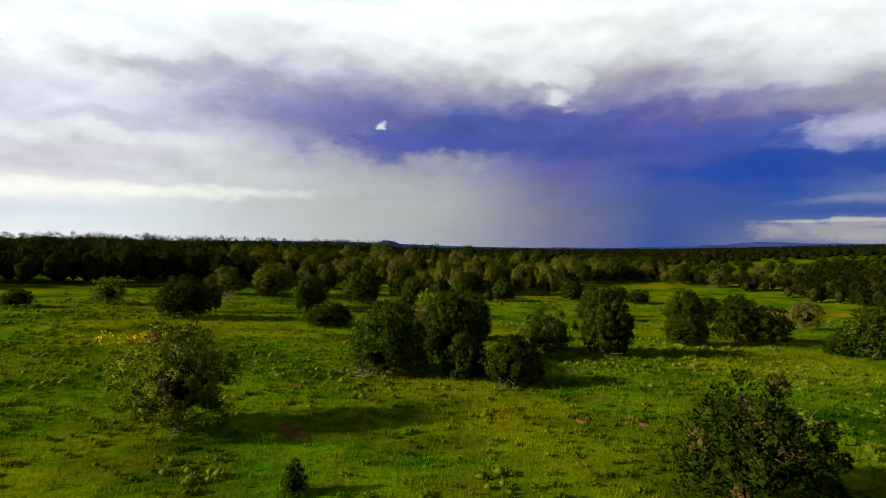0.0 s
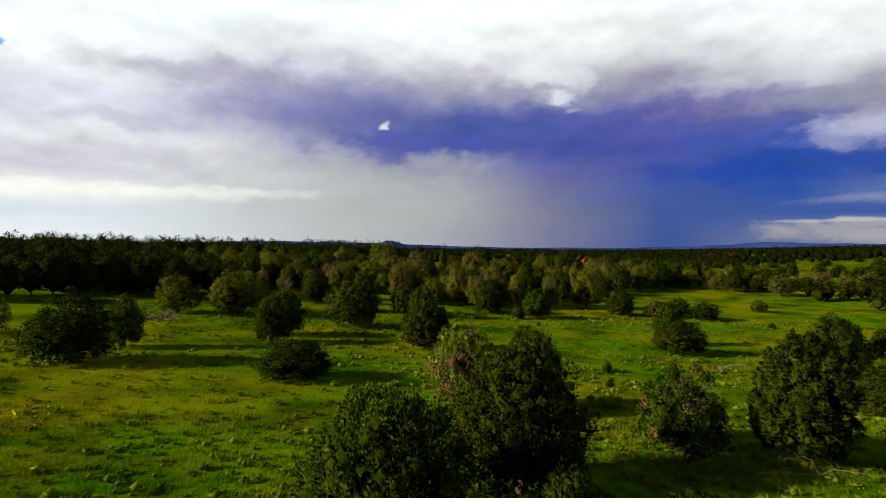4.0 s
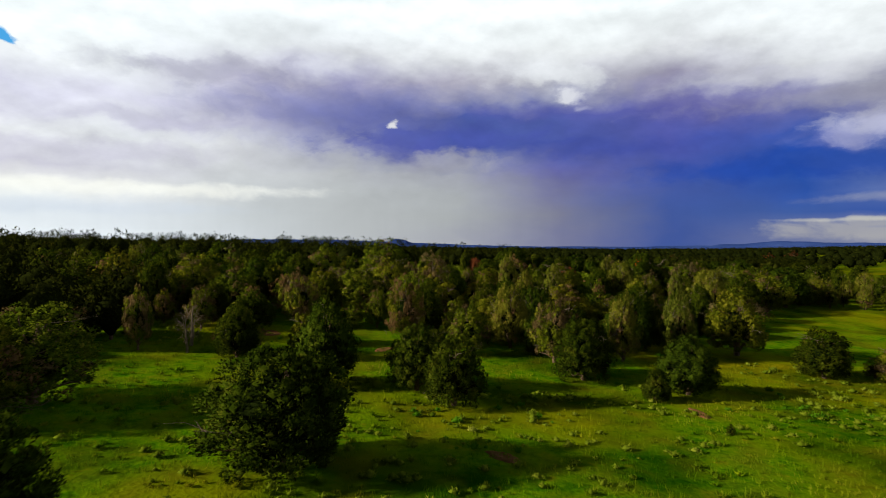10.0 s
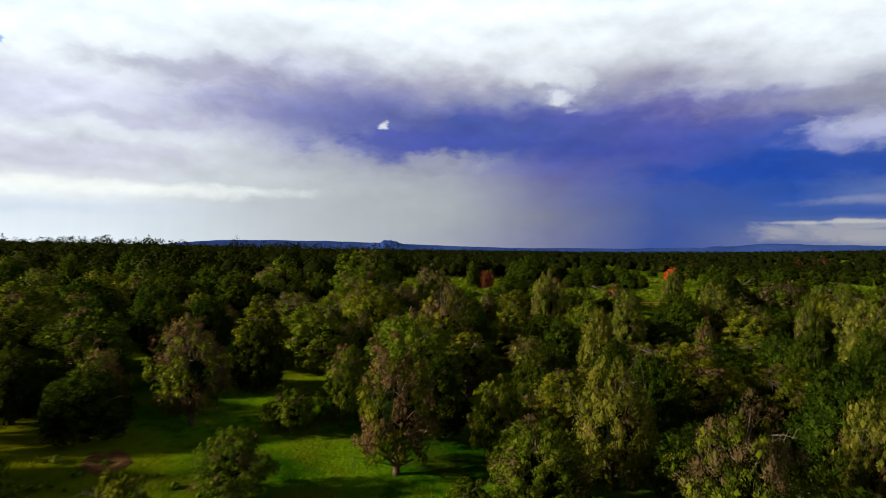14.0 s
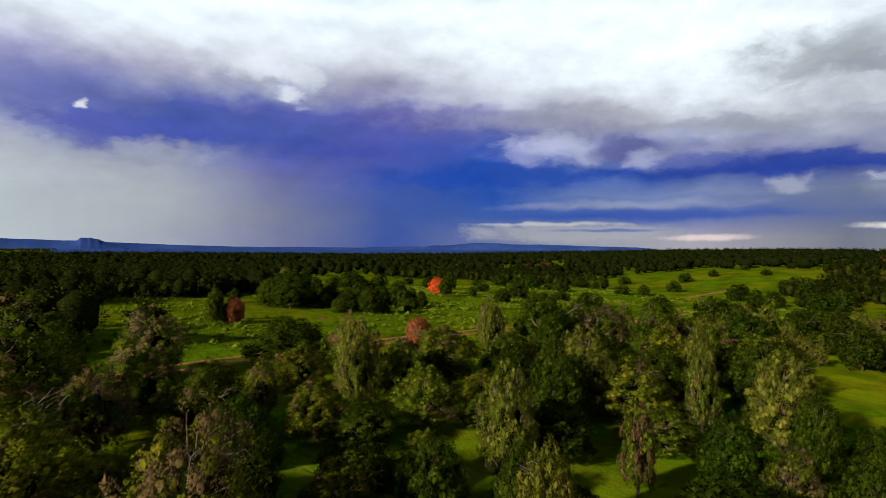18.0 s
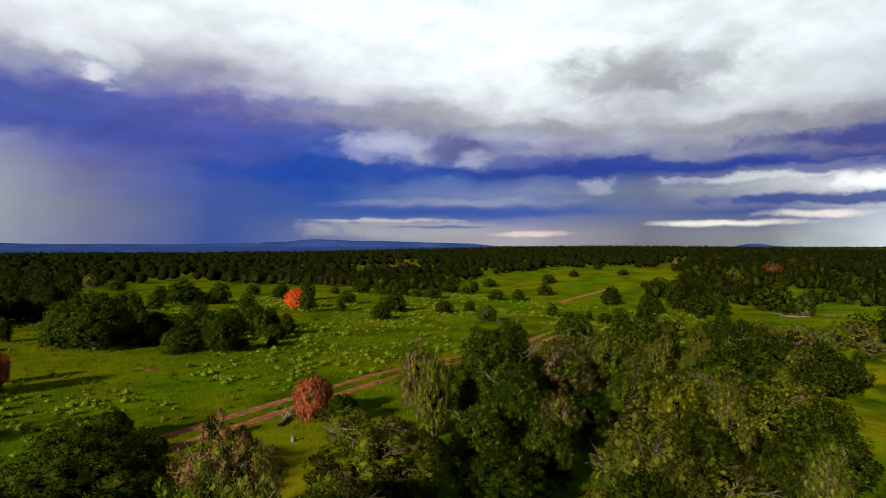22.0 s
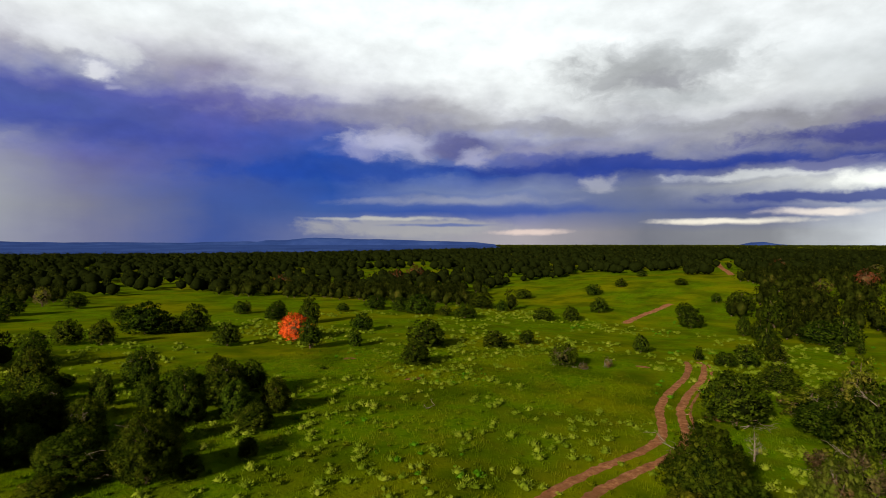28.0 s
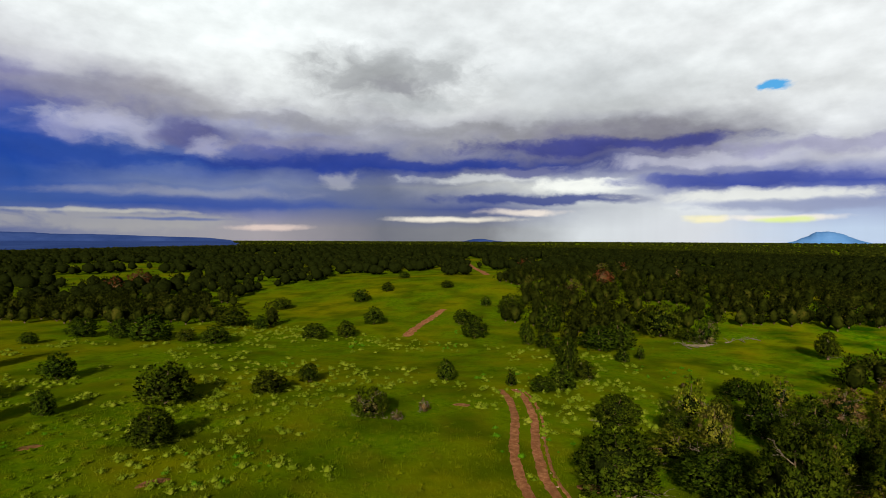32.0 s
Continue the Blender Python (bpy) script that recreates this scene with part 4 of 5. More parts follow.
plant("dense", 57.1, 256.7, 3.7, 2.2)
plant("dense", 56.1, 269.5, 2.8, 1.3)
plant("dense", 33.1, 297.7, 3.6, 2.6)
plant("brown", 28.2, 305.7, 4.5, 1.9)
plant("dense", 35.0, 268.9, 4.3, 1.9)
plant("dense", 21.0, 288.8, 4.5, 2.6)
plant("round", 58.8, 176.6, 5.4, 3.0)
plant("round", 62.8, 171.0, 3.6, 2.5)
plant("round", 74.3, 173.7, 3.0, 1.9)
plant("halfdead", 50.4, 166.7, 3.3, 2.4)
plant("round", 74.1, 178.5, 3.7, 2.3)
plant("red", 48.5, 232.0, 3.9, 2.7)
plant("round", 46.8, 224.5, 4.4, 1.9)
plant("dense", 61.8, 235.2, 3.2, 1.7)
plant("dense", 52.4, 222.6, 2.5, 1.2)
plant("dense", 60.0, 217.0, 3.0, 1.9)
plant("dense", 51.1, 208.2, 2.9, 2.1)
plant("dense", 67.5, 211.5, 2.6, 1.6)
plant("dense", 73.9, 211.4, 2.3, 1.4)
plant("twiggy", 65.1, 198.2, 2.8, 1.9)
plant("brownbush", 65.5, 195.9, 0.9, 0.7)
plant("brownbush", 69.1, 195.0, 2.1, 0.8)
plant("dense", 82.5, 198.6, 2.7, 1.3)
plant("sapling", 83.3, 191.1, 2.0, 0.8)
plant("dense", 82.6, 187.5, 2.6, 1.6)
plant("dense", 84.5, 185.8, 3.0, 1.6)
plant("round", 90.5, 184.6, 2.7, 1.8)
plant("sapling", 105.5, 181.8, 1.9, 1.0)
plant("sapling", 108.8, 179.9, 2.0, 0.7)
plant("pinyon", 66.9, 173.3, 4.4, 2.7)
plant("round", 60.4, 169.3, 3.8, 2.1)
plant("round", 58.8, 167.0, 6.6, 2.3)
plant("round", 61.5, 165.2, 6.5, 1.8)
plant("round", 57.5, 269.6, 2.7, 1.2)
plant("dense", 58.8, 258.8, 3.6, 2.2)
plant("dense", 59.8, 248.6, 3.7, 1.3)
plant("dense", 74.9, 262.1, 2.7, 1.6)
plant("dense", 102.3, 231.4, 2.8, 2.1)
plant("dense", 106.4, 227.8, 3.3, 1.9)
plant("dense", 119.4, 230.0, 2.7, 1.4)
plant("dense", 143.1, 247.6, 4.5, 2.6)
plant("dense", 130.6, 261.3, 3.0, 2.3)
plant("dense", 155.7, 247.3, 2.7, 1.9)
plant("dense", 85.6, 249.9, 3.3, 2.3)
plant("dense", 83.0, 261.8, 4.8, 2.8)
plant("dense", 104.8, 251.4, 4.2, 2.9)
plant("dense", 104.4, 244.6, 2.8, 1.6)
plant("dense", 88.8, 240.0, 2.2, 1.6)
plant("dense", 87.8, 244.8, 2.9, 1.8)
plant("dense", 85.4, 256.3, 3.4, 1.9)
plant("twiggy", 32.3, 212.4, 2.0, 1.5)
plant("sapling", 41.2, 211.3, 0.7, 0.5)
plant("dense", 184.5, 257.5, 3.0, 2.2)
plant("dense", 162.3, 233.2, 2.1, 1.6)
plant("dense", 113.5, 197.6, 3.5, 1.3)
plant("dense", 95.4, 187.4, 3.6, 1.0)
plant("dense", 114.1, 186.5, 5.7, 3.6)
plant("dense", 133.0, 178.6, 6.6, 3.6)
plant("dense", 118.1, 199.4, 3.3, 1.4)
plant("dense", 111.8, 194.4, 2.5, 1.1)
plant("dense", 106.8, 191.0, 2.6, 1.8)
plant("dense", 115.7, 207.8, 4.4, 2.1)
plant("dense", 127.1, 197.7, 6.5, 3.1)
plant("twiggy", 127.7, 171.2, 4.7, 2.1)
plant("round", 120.2, 155.4, 4.4, 2.3)
plant("round", 114.3, 151.6, 4.2, 2.5)
plant("sapling", 106.3, 182.2, 1.9, 1.0)
plant("round", 77.5, 167.0, 3.7, 2.2)
plant("round", 77.6, 163.3, 4.3, 2.8)
plant("round", 146.4, 216.7, 3.6, 2.7)
plant("round", 126.4, 214.2, 5.2, 2.8)
plant("round", 140.2, 208.8, 5.7, 3.6)
plant("snag", 51.4, 172.2, 2.6, 0.5)
plant("darkred", 130.8, 318.2, 5, 3)
plant("darkred", 145.3, 326.5, 5, 3)
plant("darkred", 92.1, 324.9, 4, 2.6)
plant("darkred", 209.1, 195.1, 4, 2.6)
plant("brown", 218.8, 202.2, 4.5, 3)
plant("brown", 207.3, 180.2, 4.5, 3)
plant("brown", 167.1, 201.3, 4.5, 3)
plant("darkred", 214.7, 227.2, 4, 2.6)
plant("brown", -53.5, 211.2, 5.5, 2.6)
plant("darkred", 182.7, 196.4, 4, 2.6)
plant("round", 6.0, 197.8, 4.6, 2.5)
plant("round", 8.7, 196.0, 4.9, 2.6)
plant("dense", 12.2, 200.6, 4.4, 2.2)
plant("round", 9.3, 217.0, 4.6, 2.4)
plant("dense", 12.8, 278.3, 3.2, 1.9)
plant("dense", 18.8, 277.8, 3.4, 1.8)
# the clump where the dirt track bends
for kind, x, y, height, radius in (("round", 39.5, 170.0, 5.0, 2.3), ("pinyon", 35.6, 169.3, 4.0, 1.8), ("pale", 41.2, 164.8, 4.2, 2.1),
                                   ("halfdead", 46.6, 165.3, 4.5, 2.2), ("round", 35.3, 166.4, 4.4, 1.9)):
    plant(kind, x, y, height, radius)

# the wood that the flight crosses: single trees between those above
RNG = np.random.default_rng(23)
MIX = ("pinyon", "round", "pinyon", "round", "pale", "pinyon", "round", "halfdead", "pinyon", "dense", "round", "pinyon", "brown", "round", "thin")


def sow(count, box, inside, kinds, low, high, gap):
    """Single trees at random spots inside, not too close to one another."""
    grown = 0
    for _ in range(count * 30):
        if grown == count:
            break
        x, y = RNG.uniform(box[0], box[1]), RNG.uniform(box[2], box[3])
        r = RNG.uniform(0.4, 0.48) * high
        if not inside(x, y) or any(math.hypot(x - a, y - b) < gap * (r + c) for a, b, c in PLANTED) or any(math.hypot(x - a, y - b) < 3.4 for a, b in TRACK):
            continue
        plant(kinds[grown % len(kinds)], x, y, RNG.uniform(low, high), r * RNG.uniform(0.7, 1.0))
        grown += 1


sow(260, (-58, 42, 106, 168), lambda x, y: math.hypot((x + 6) / 52, (y - 139) / 31) < 1 and not glade(x, y) and y < (153 if x < 21 else 166), MIX, 3.4, 5.2, 0.8)
sow(56, (19, 42, 147, 168), lambda x, y: y < 161.5 + 0.15 * (x - 20) and y > 148 + 0.1 * (x - 20), ("pinyon", "round", "pinyon", "pale", "round", "pinyon", "brown", "round", "pinyon", "halfdead"), 3.4, 5.2, 0.74)
sow(28, (47, 68, 146, 165), lambda x, y: y > 172 - 0.4 * x, ("pinyon", "pale", "round", "pale", "pinyon", "halfdead"), 3.2, 4.8, 0.76)
sow(22, (64, 98, 146, 174), lambda x, y: math.hypot((x - 78) / 18, (y - 160) / 13) < 1 and not (glade(x, y) and x > 84), ("round", "pinyon", "round", "dense", "pale", "brown"), 3.2, 4.8, 0.7)
sow(20, (2, 40, 186, 214), lambda x, y: math.hypot((x - 17) / 17, (y - 202) / 10) < 1, ("dense", "dense", "round"), 2.8, 3.9, 0.6)


# ---- woodland further off ----
def woodland(name, label, count, area, lumps, core, puffs, per, long, trunks, rng, keep, size=(3.4, 5.2), heart=M_CORE_SHADE):
    """Many trees as one: lobed crowns of leaf sprays over short trunks. area: nearest and farthest distance, first and last bearing."""
    cx, cy = 10.0, 130.0
    n0 = int(count * 4)
    d = np.sqrt(rng.uniform(area[0] ** 2, area[1] ** 2, n0))
    b = np.radians(rng.uniform(area[2], area[3], n0))
    x, y = cx + d * np.sin(b), cy + d * np.cos(b)
    ok = keep(x, y)
    x, y = x[ok][:count], y[ok][:count]
    n = len(x)
    h, z = rng.uniform(*size, n), land(x, y)
    r = h * rng.uniform(0.44, 0.6, n)
    def over(k, deep):
        f = 0.1 + 0.88 * rng.random((n, k)) ** 0.9
        a = rng.random((n, k)) * 2 * math.pi
        hull = np.minimum(1, 0.6 + 1.5 * f) * np.sqrt(np.clip(1 - f ** 3.0, 0, 1))
        lob = 0.75 + 0.25 * np.sin(3 * a + rng.random((n, 1)) * 6) * np.sin(5 * f + rng.random((n, 1)) * 6)
        reach = r[:, None] * hull * lob * (deep + (1 - deep) * rng.random((n, k)))
        c = np.stack([x[:, None] + np.cos(a) * reach, y[:, None] + np.sin(a) * reach, z[:, None] + f * h[:, None] * 0.9], -1).reshape(-1, 3)
        return c, np.stack([np.cos(a) * hull, np.sin(a) * hull, f - 0.2], -1).reshape(-1, 3), np.repeat(h / 4.4, k)

    d, tri = ball(lumps)
    m = len(d)
    lumpy = 1 + 0.2 * np.sin(3.1 * d[:, 0] + rng.random((n, 1)) * 6) * np.sin(2.7 * d[:, 1] + 2.2 * d[:, 2] + rng.random((n, 1)) * 6) + 0.5 * (rng.random((n, m)) - 0.5)
    up = d[:, 2] * 0.5 + 0.5
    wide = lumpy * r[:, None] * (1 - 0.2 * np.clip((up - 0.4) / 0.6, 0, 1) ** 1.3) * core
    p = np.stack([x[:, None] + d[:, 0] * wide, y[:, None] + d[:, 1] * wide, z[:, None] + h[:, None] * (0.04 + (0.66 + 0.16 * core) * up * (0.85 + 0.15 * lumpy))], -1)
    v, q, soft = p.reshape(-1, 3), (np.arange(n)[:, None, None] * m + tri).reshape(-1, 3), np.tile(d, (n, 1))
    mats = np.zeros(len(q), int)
    if puffs:
        c, o, scale = over(puffs, 0.45)
        more = plumes(c, o + np.array([0, 0, 0.7]), per, 0.8, 0.36, long, long * 0.5, rng, o)
        soft = d * np.array([1, 1, 0.8])
        soft = np.concatenate([np.tile(soft, (n, 1)), more[2]])
        v, q = joined([(v, q), more[:2]])
        # index 2 is heart: its default paints the shade inside the crowns dark
        mats = np.concatenate([mats + 2, np.zeros(len(more[1]), int)])
    if trunks:
        w = 0.11
        s = np.array([(-w, -w), (w, -w), (w, w), (-w, w)])
        low = np.concatenate([np.stack([x, y], -1)[:, None] + s, np.repeat((z - 0.1)[:, None, None], 4, 1)], -1)
        high = np.concatenate([np.stack([x, y], -1)[:, None] + s * 0.5, np.repeat((z + h * 0.7)[:, None, None], 4, 1)], -1)
        base = len(v) + np.arange(n)[:, None] * 8
        t = np.concatenate([base + np.array(c) for j in range(4) for c in ((j, (j + 1) % 4, 4 + j), ((j + 1) % 4, 4 + (j + 1) % 4, 4 + j))])
        v = np.concatenate([v, np.concatenate([low, high], 1).reshape(-1, 3)])
        q = np.concatenate([q, t])
        mats = np.concatenate([mats, np.ones(len(t), int)])
        soft = np.concatenate([soft, np.tile(np.concatenate([s, s]), (n, 1)) @ np.array([[1, 0, 0], [0, 1, 0]])])
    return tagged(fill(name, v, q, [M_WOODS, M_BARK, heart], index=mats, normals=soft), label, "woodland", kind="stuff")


taken = np.array(PLANTED)


def free(x, y):
    near_planted = np.zeros(x.shape, bool)
    for a, b, c in taken:
        near_planted |= np.hypot(x - a, y - b) < 1.1 * c + 1.0
    return ~near_planted & (glade(x, y) < 0.5)


def ahead(x, y):
    """Woods keep off the glades and thin out in irregular gaps."""
    return free(x, y) & (np.hypot((x - 66) / 34, (y - 164) / 22) > 1) & (patchy(x, y, 34) > -0.95)


def far_off(x, y):
    """Far woods: open in irregular stretches, and none on the low plain beyond."""
    away, bearing = np.hypot(x - 10, y - 130), np.degrees(np.arctan2(x - 10, y - 130))
    return (glade(x, y) < 0.5) & (patchy(x, y, 60, 1.0) + 0.6 * patchy(x, y, 19, 4.0) > -0.95) & ~((away > 1500) & (bearing > -8) & (bearing < 46))


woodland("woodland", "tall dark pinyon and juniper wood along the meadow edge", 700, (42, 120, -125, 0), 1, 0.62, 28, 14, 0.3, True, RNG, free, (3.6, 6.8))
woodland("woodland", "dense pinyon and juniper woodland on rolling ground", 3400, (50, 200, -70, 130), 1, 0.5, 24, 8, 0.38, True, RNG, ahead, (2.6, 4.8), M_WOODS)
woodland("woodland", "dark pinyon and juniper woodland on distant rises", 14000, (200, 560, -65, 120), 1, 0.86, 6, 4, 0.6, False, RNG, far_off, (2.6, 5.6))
woodland("woodland", "far woodland that reaches to the horizon", 16000, (560, 1700, -60, 118), 1, 1.0, 0, 0, 0, False, RNG, far_off, (3.6, 5.6))
woodland("woodland", "farthest low woodland along the horizon", 5000, (1700, 3400, -58, 116), 1, 1.0, 0, 0, 0, False, RNG, far_off, (6, 9))
woodland("woodland", "scattered woodland behind the start of the meadow", 500, (150, 420, 130, 285), 1, 0.7, 8, 5, 0.7, False, RNG, far_off)


# ---- meadow plants ----
def scatter(name, label, category, spots, per, radius, long, wide, material, rng, up, jitter=0.5):
    """Low plants as one: tufts at the spots."""
    x, y = spots
    n = len(x)
    s = np.repeat(rng.uniform(1 - jitter, 1 + jitter, n), per)
    c = np.repeat(np.stack([x, y, land(x, y) - 0.01], -1), per, 0)
    a, f = rng.random(n * per) * 2 * math.pi, np.sqrt(rng.random(n * per))
    c = c + np.stack([np.cos(a) * f, np.sin(a) * f, np.zeros(n * per)], -1) * (radius * s)[:, None]
    w = np.stack([np.cos(a) * f, np.sin(a) * f, np.full(n * per, up)], -1) + rng.normal(size=(n * per, 3)) * 0.25
    w[:, 2] = np.abs(w[:, 2])
    v, q = kites(c, w, long * s * rng.uniform(0.6, 1.3, n * per), wide * s * rng.uniform(0.7, 1.3, n * per), rng)
    return tagged(fill(name, v, q, material), label, category, kind="stuff")


def domes(name, label, category, spots, per, size, long, wide, material, rng):
    """Low rounded bushes as one: a heart and fine sprays over a dome at each spot."""
    x, y = spots
    n = len(x)
    s = rng.uniform(0.45, 1.25, n) ** 1.2
    c = np.stack([x, y, land(x, y)], -1)
    k = np.repeat(s, per)
    a, f = rng.random(n * per) * 2 * math.pi, rng.random(n * per)
    d = np.stack([np.cos(a) * np.sqrt(1 - f * f), np.sin(a) * np.sqrt(1 - f * f), 0.15 + 0.75 * f], -1)
    leaves = sprays(np.repeat(c, per, 0) + d * (size * k * rng.uniform(0.6, 1.0, n * per))[:, None], d + rng.normal(size=(n * per, 3)) * 0.4 + np.array([0, 0, 0.5]),
                    long * k * rng.uniform(0.7, 1.3, n * per), wide * k * rng.uniform(0.7, 1.3, n * per), rng)
    hearts = cores(c + np.array([0, 0, 0.1]) * s[:, None], size * 0.85 * s, rng, 0.7)
    return tagged(fill(name, *joined([leaves, hearts]), material, smooth=True), label, category, kind="stuff")


def blades(name, label, spots, per, tall, material, rng):
    """Grass as one: thin upright blades in loose tufts."""
    x, y = spots
    n = len(x) * per
    bx, by = np.repeat(x, per) + rng.normal(size=n) * 0.12, np.repeat(y, per) + rng.normal(size=n) * 0.12
    h = tall * np.repeat(rng.uniform(0.5, 1.3, len(x)), per) * rng.uniform(0.7, 1.2, n)
    a = rng.random(n) * 2 * math.pi
    z = land(bx, by) - 0.02
    w = 0.016
    lean = rng.normal(size=(n, 2)) * 0.25 * h[:, None]
    v = np.stack([np.stack([bx + np.cos(a) * w, by + np.sin(a) * w, z], -1), np.stack([bx - np.cos(a) * w, by - np.sin(a) * w, z], -1),
                  np.stack([bx + lean[:, 0], by + lean[:, 1], z + h], -1)], 1).reshape(-1, 3)
    return tagged(fill(name, v, np.arange(3 * n).reshape(n, 3), material), label, "grass", kind="stuff")


def spots_in(count, boxes, rng, keep=None):
    x, y = [], []
    for x0, x1, y0, y1, share in boxes:
        n = int(count * share)
        x.append(rng.uniform(x0, x1, n))
        y.append(rng.uniform(y0, y1, n))
    x, y = np.concatenate(x), np.concatenate(y)
    if keep is not None:
        ok = keep(x, y)
        x, y = x[ok], y[ok]
    return x, y


def off_track(x, y):
    line = np.array(TRACK)
    t = np.linspace(0, len(line) - 1, 400)
    lx, ly = np.interp(t, range(len(line)), line[:, 0]), np.interp(t, range(len(line)), line[:, 1])
    apart = np.full(x.shape, 99.0)
    for a, b in zip(lx, ly):
        apart = np.minimum(apart, np.hypot(x - a, y - b))
    return (apart > 1.25) | (apart < 0.4)


blades("grass", "long green meadow grass with yellow tips",
       spots_in(42000, ((-30, 32, 12, 50, 0.42), (-40, 45, 50, 112, 0.36), (-18, 66, 158, 222, 0.36)), RNG, off_track), 6, 0.26, M_BLADES, RNG)
def tussocks(x, y):
    return off_track(x, y) & (0.5 * patchy(x, y, 3.4, 1.0) + 0.6 * patchy(x, y, 17, 6.0) > -0.55)


domes("grass_tussocks", "rough green and yellow grass tussocks all over the meadow", "grass",
      spots_in(8000, ((-34, 34, 9, 50, 0.5), (-40, 44, 50, 100, 0.24), (-14, 80, 166, 222, 0.26)), RNG, tussocks), 26, 0.15, 0.17, 0.05, M_BLADES, RNG)


def sage_ground(x, y):
    return off_track(x, y) & (0.4 * patchy(x, y, 2.6) + 0.7 * patchy(x, y, 13, 3.0) > 0.0)


domes("sagebrush", "small grey-green sagebrush tufts in the near meadow", "sagebrush",
      spots_in(9000, ((-45, 40, 10, 62, 0.58), (-50, 62, 60, 112, 0.42)), RNG, sage_ground), 30, 0.24, 0.11, 0.05, M_SAGE, RNG)
domes("sagebrush", "pale green sagebrush clumps dotted over the meadow by the dirt track", "sagebrush",
      spots_in(7000, ((-15, 110, 165, 260, 1.0),), RNG, sage_ground), 40, 0.36, 0.14, 0.06, M_SAGE, RNG)
domes("green_weed", "bright green weeds in low places of the meadow", "weed",
      spots_in(1900, ((-40, 30, 60, 118, 0.35), (20, 125, 165, 225, 0.65)), RNG,
               lambda x, y: off_track(x, y) & (patchy(x, y, 8, 5.0) > 0.7)), 34, 0.25, 0.14, 0.06, M_WEED, RNG)
scatter("wildflowers", "patch of small yellow wildflowers in the grass", "flowers",
        (RNG.normal(-24, 2.2, 160), RNG.normal(47, 1.6, 160)), 4, 0.2, 0.16, 0.12, M_FLOWER, RNG, 2.0)


# ---- bare soil, logs, stones ----
def soil_patch(x, y, rx, ry, turn):
    """A bare patch, a shallow mound with a ragged rim."""
    rng = np.random.default_rng(int(abs(x * 31 + y * 7)))
    n = 36
    v, f = [(x, y, float(land(x, y)) + 0.02)], []
    rim = [0.16 * math.sin(2 * i * 2 * math.pi / n + x) + 0.1 * math.sin(5 * i * 2 * math.pi / n + y) + 0.16 * (rng.random() - 0.5) for i in range(n)]
    for k, (s, z) in enumerate(((0.3, 0.03), (0.55, 0.07), (0.8, 0.05), (1.0, -0.03))):
        for i in range(n):
            a = i * 2 * math.pi / n
            w = s * (1 + rim[i] * s) * (1 + 0.05 * (rng.random() - 0.5))
            z += 0.008 * (rng.random() - 0.5)
            u, t = math.cos(a) * rx * w, math.sin(a) * ry * w
            px, py = x + u * math.cos(turn) - t * math.sin(turn), y + u * math.sin(turn) + t * math.cos(turn)
            v.append((px, py, float(land(px, py)) + z))
    for k in range(3):
        for i in range(n):
            j = (i + 1) % n
            f.append((1 + k * n + i, 1 + (k + 1) * n + i, 1 + (k + 1) * n + j, 1 + k * n + j))
    me = bpy.data.meshes.new("bare_soil")
    me.from_pydata(v, [], f + [(0, 1 + i, 1 + (i + 1) % n) for i in range(n)])
    me.materials.append(M_BARE)
    for p in me.polygons:
        p.use_smooth = True
    return tagged(new("bare_soil", me), "bare reddish soil patch worn in the meadow", "soil", kind="structure")


for x, y, rx, ry in ((-6.3, 24.8, 1.1, 0.6), (-8.1, 32.3, 0.7, 0.4), (6.6, 27.9, 1.0, 0.4), (9.2, 27.8, 0.9, 0.3), (16.2, 69.8, 1.6, 0.7), (-2.9, 64.6, 0.7, 0.5), (-2.8, 87.5, 1.0, 0.5),
                     (9.0, 84.1, 0.5, 0.3), (9.2, 96.3, 1.0, 0.4), (-10.5, 108.9, 1.0, 0.6), (-20.7, 112.1, 1.5, 0.9), (10.1, 183.5, 1.0, 0.7), (59.1, 178.2, 0.9, 0.8), (46.2, 202.2, 1.0, 0.5),
                     (46.8, 215.2, 0.8, 0.5), (73.1, 192.9, 1.0, 0.5), (8.6, 39.6, 1.1, 0.6), (27, 65.5, 1.2, 0.5)):
    soil_patch(x, y, rx, ry, 0.2 * x)


def log(x, y, turn, length, thick, limbs, seed, label="fallen weathered grey tree trunk with broken branches"):
    rng = np.random.default_rng(seed)
    z = float(land(x, y))
    ob = tagged(new("fallen_log"), label, "log")
    ob.matrix_basis = pose(x, y, z, 0, 0, turn)
    pts = [(length * (f - 0.5), rng.normal() * 0.05 * length, thick * 0.8 + 0.03 * rng.random()) for f in np.linspace(0, 1, 7)]
    fill("trunk", *tube(pts, [thick * (1 - 0.5 * f) for f in np.linspace(0, 1, 7)], 7), M_DEADWOOD, ob, smooth=True)
    for _ in range(limbs):
        p = np.array(pts[rng.integers(1, 7)])
        tip = p + np.array([rng.normal() * 0.5, rng.normal() * 0.9, 0.1 + 0.6 * rng.random()])
        bits = [bough(p, tip, thick * 0.4, rng, 0.15, 4, 5)]
        for _ in range(2):
            q = p + (tip - p) * rng.uniform(0.5, 1)
            bits.append(bough(q, q + rng.normal(size=3) * 0.25 + np.array([0, 0, 0.1]), thick * 0.16, rng, 0.1, 3, 4))
        fill("branch", *joined(bits), M_DEADWOOD, ob, smooth=True)
    return ob


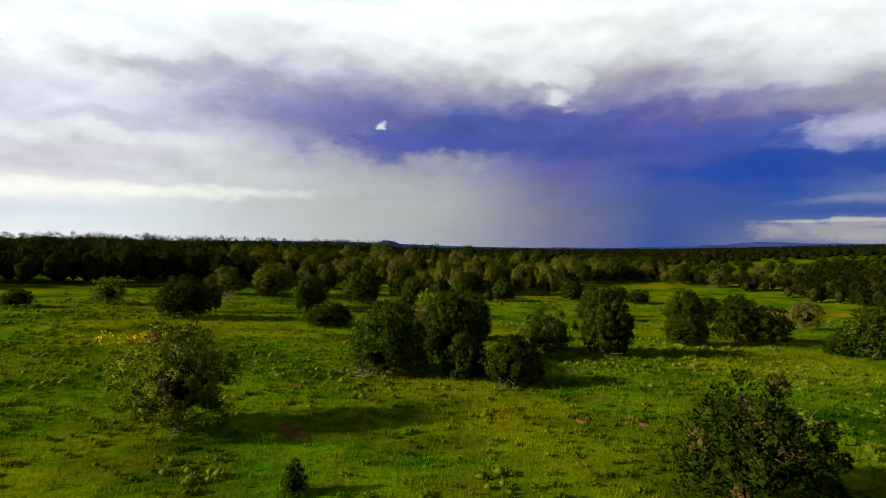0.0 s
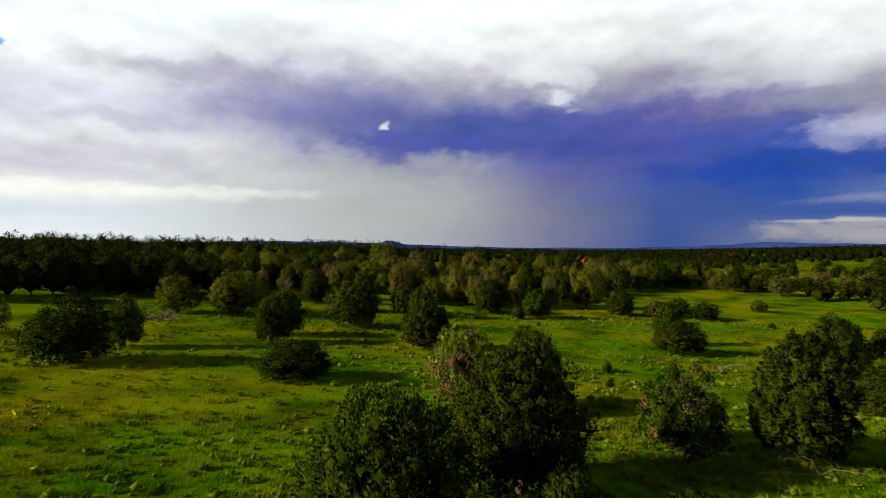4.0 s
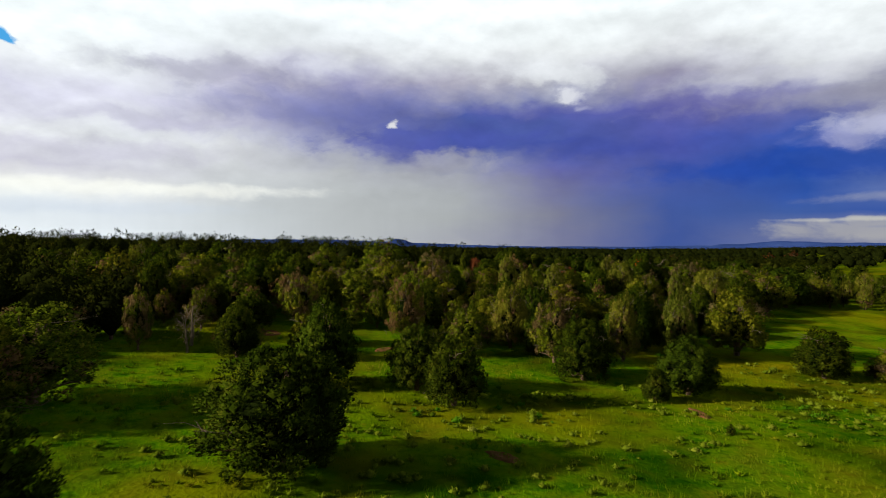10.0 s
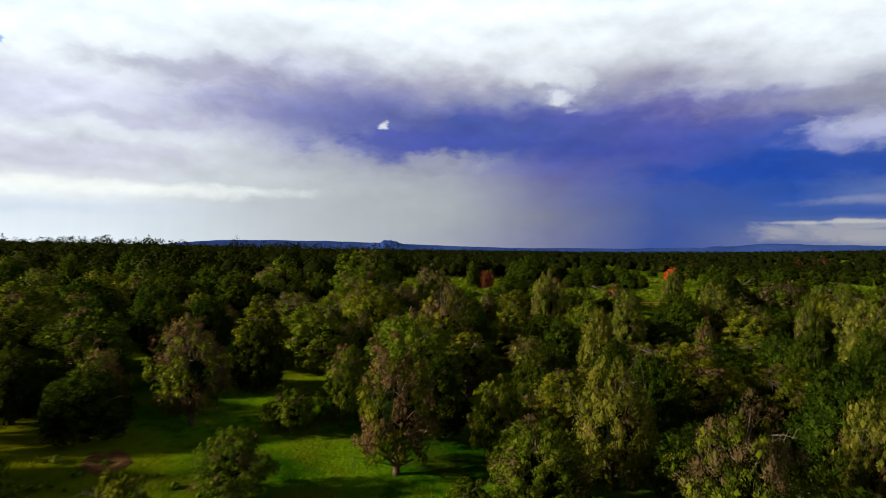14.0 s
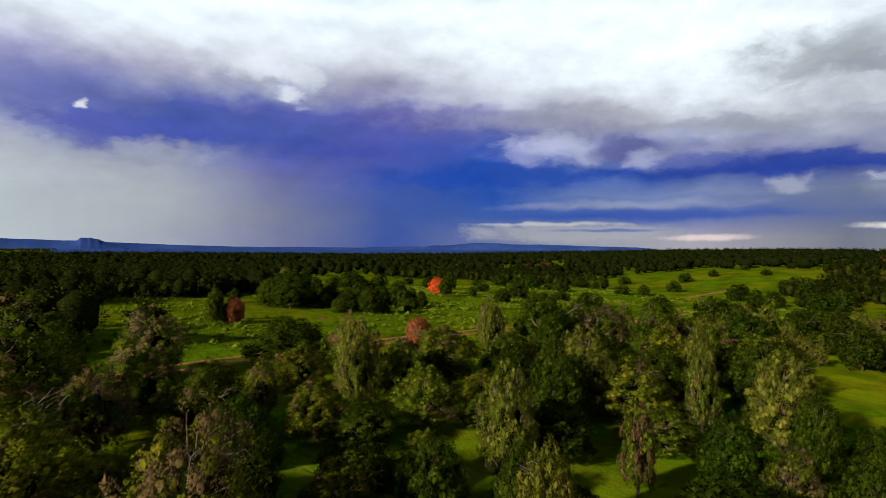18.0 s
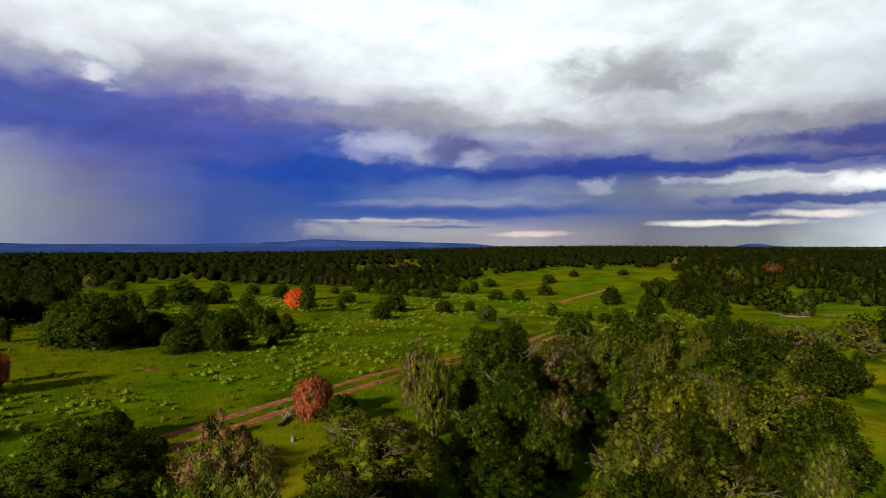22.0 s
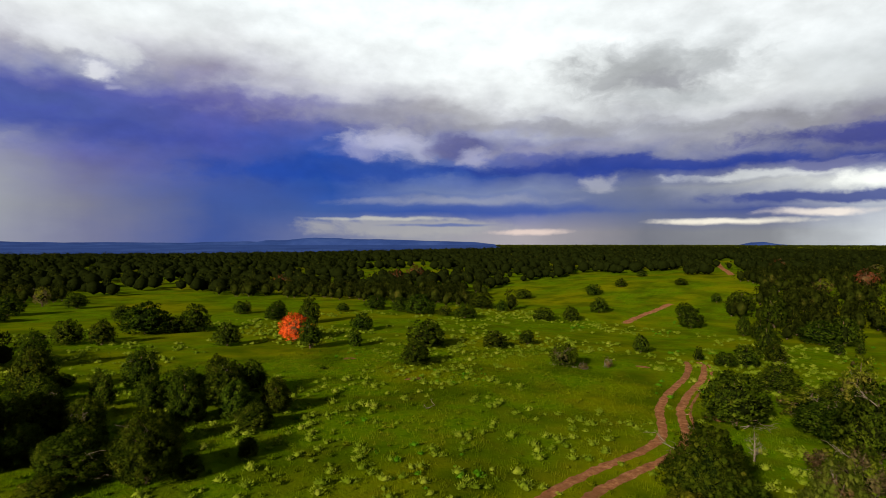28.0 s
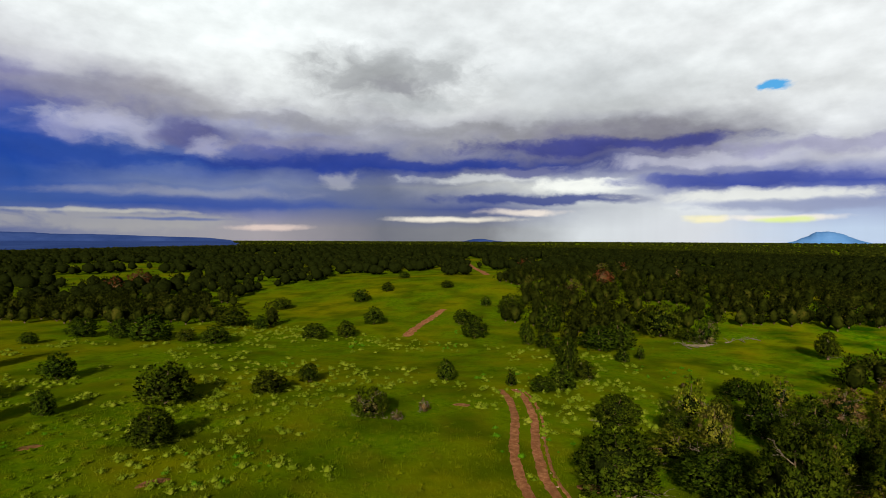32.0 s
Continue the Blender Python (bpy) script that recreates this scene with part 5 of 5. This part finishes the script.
log(-3.6, 36.2, 8, 4.6, 0.13, 9, 1)
log(-5.6, 35.6, -30, 2.4, 0.07, 7, 2, "tangle of bleached grey dead branches under the juniper")
log(3.6, 33.2, 20, 1.8, 0.06, 6, 3, "bleached dead branches at the foot of a juniper")
log(10.6, 44.4, -15, 3.4, 0.05, 3, 4, "curved bleached dead branch lying in grass")
log(9.0, 39.4, 5, 2.2, 0.07, 1, 5, "short grey log lying in grass")
log(22.5, 53.0, 10, 2.4, 0.06, 7, 6, "bleached dead branches beside a juniper")
log(18.8, 66.0, 70, 2.2, 0.10, 4, 7, "grey dead stump wood in the meadow")
log(-32, 81, 10, 4.6, 0.16, 12, 8, "dark heap of fallen dead branches at the wood edge")
log(-31, 81.8, -25, 3.6, 0.12, 10, 9, "dark heap of fallen dead branches at the wood edge")
log(13.4, 165.2, 35, 2.8, 0.13, 7, 10, "twisted bleached trunk leaning out under a rust-coloured pine")
log(40.5, 192.9, 15, 1.4, 0.05, 2, 11, "bleached curved branch lying in the meadow")
log(53.0, 176.4, 60, 0.9, 0.12, 3, 12, "short weathered stump wood beside the dirt track")
for i in range(5):
    log(124 + i * 0.7, 174.2 - i * 0.6, 25 + 23 * i, 3.4, 0.09, 4, 20 + i, "bleached log in a pile by the trees")
for i in range(3):
    log(131 + i * 1.6, 167.6 - i * 1.9, -20 + 31 * i, 3.0, 0.09, 4, 30 + i, "bleached log lying at the foot of the wood")


def stone(x, y, size, seed):
    bm = bmesh.new()
    bmesh.ops.create_icosphere(bm, subdivisions=2, radius=size)
    rng = np.random.default_rng(seed)
    for v in bm.verts:
        v.co = Vector((v.co.x * 1.3, v.co.y, v.co.z * 0.6)) * (1 + 0.2 * noise.noise(v.co * (2 / size) + Vector((seed, 0, 0))))
    me = bpy.data.meshes.new("stone")
    bm.to_mesh(me)
    bm.free()
    me.materials.append(M_STONE)
    ob = tagged(new("stone", me), "pale weathered stone beside the dirt track", "stone", group="stones along the track")
    ob.matrix_basis = pose(x, y, float(land(x, y)) + size * 0.25, 0, 0, rng.uniform(0, 360))


for i in range(14):
    f = RNG.uniform(9, len(TRACK) - 1.01)
    a, b = np.array(TRACK[int(f)]), np.array(TRACK[int(f) + 1])
    p = a + (b - a) * (f - int(f)) + RNG.normal(size=2) * 0.25 + np.array([0.6, -1.2])
    stone(p[0], p[1], RNG.uniform(0.05, 0.12), i)

# a small tin box on the grass by the track
bm = bmesh.new()
bmesh.ops.create_cube(bm, size=1)
bmesh.ops.scale(bm, verts=bm.verts, vec=(0.22, 0.2, 0.3))
bmesh.ops.bevel(bm, geom=bm.edges[:], offset=0.03, segments=2, affect="EDGES")
me = bpy.data.meshes.new("tin_box")
bm.to_mesh(me)
bm.free()
me.materials.append(M_METAL)
tagged(new("tin_box", me), "small weathered grey tin box standing in grass", "box").matrix_basis = pose(11.9, 161.6, float(land(11.9, 161.6)) + 0.15, 0, 0, 20)


# ---- far hills ----
def ridge(name, label, first, last, profile, away, seed, material=M_HAZE):
    """A distant range between two bearings. profile: heights in metres, evenly spread."""
    rng = np.random.default_rng(seed)
    n = 90
    b = np.radians(np.linspace(first, last, n))
    h = np.interp(np.linspace(0, 1, n), np.linspace(0, 1, len(profile)), profile)
    h = h * (1 + 0.05 * np.convolve(rng.normal(size=n), np.ones(4) / 4, "same"))
    rows = []
    for d, s in ((0, -0.2), (60, 0.35), (110, 0.8), (160, 1.0), (330, 0.9), (420, -0.2)):
        z = h * s if s > 0 else np.minimum(h, 0) - 12.0
        rows.append(np.stack([10 + (away + d) * np.sin(b), 130 + (away + d) * np.cos(b), z], -1))
    faces = [(k * n + i, k * n + i + 1, (k + 1) * n + i + 1, (k + 1) * n + i) for k in range(5) for i in range(n - 1)]
    return tagged(fill(name, np.concatenate(rows), faces, material, smooth=True), label, "hills", kind="structure")


# the haze over plain and ridges is painted, as their blue material
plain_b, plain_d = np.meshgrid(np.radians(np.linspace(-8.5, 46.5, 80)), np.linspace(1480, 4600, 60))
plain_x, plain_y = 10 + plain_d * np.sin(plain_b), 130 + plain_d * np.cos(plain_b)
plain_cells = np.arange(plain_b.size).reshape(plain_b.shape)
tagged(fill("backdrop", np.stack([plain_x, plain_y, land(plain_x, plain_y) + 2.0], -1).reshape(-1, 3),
            np.stack([plain_cells[:-1, :-1], plain_cells[:-1, 1:], plain_cells[1:, 1:], plain_cells[1:, :-1]], -1).reshape(-1, 4), M_HAZE, smooth=True),
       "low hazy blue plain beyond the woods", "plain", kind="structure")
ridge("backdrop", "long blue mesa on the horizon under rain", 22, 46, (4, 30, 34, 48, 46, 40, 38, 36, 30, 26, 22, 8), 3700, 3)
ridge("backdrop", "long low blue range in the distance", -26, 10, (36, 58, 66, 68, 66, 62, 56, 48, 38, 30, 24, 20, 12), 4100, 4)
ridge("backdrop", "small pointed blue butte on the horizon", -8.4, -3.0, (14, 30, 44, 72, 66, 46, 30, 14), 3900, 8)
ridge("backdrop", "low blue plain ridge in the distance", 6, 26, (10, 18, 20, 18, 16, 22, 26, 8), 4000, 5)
ridge("backdrop", "flat-topped blue mountain on the horizon", 95.6, 101.6, (2, 14, 40, 66, 68, 62, 40, 18, 4), 3800, 6, M_PALE_HAZE)
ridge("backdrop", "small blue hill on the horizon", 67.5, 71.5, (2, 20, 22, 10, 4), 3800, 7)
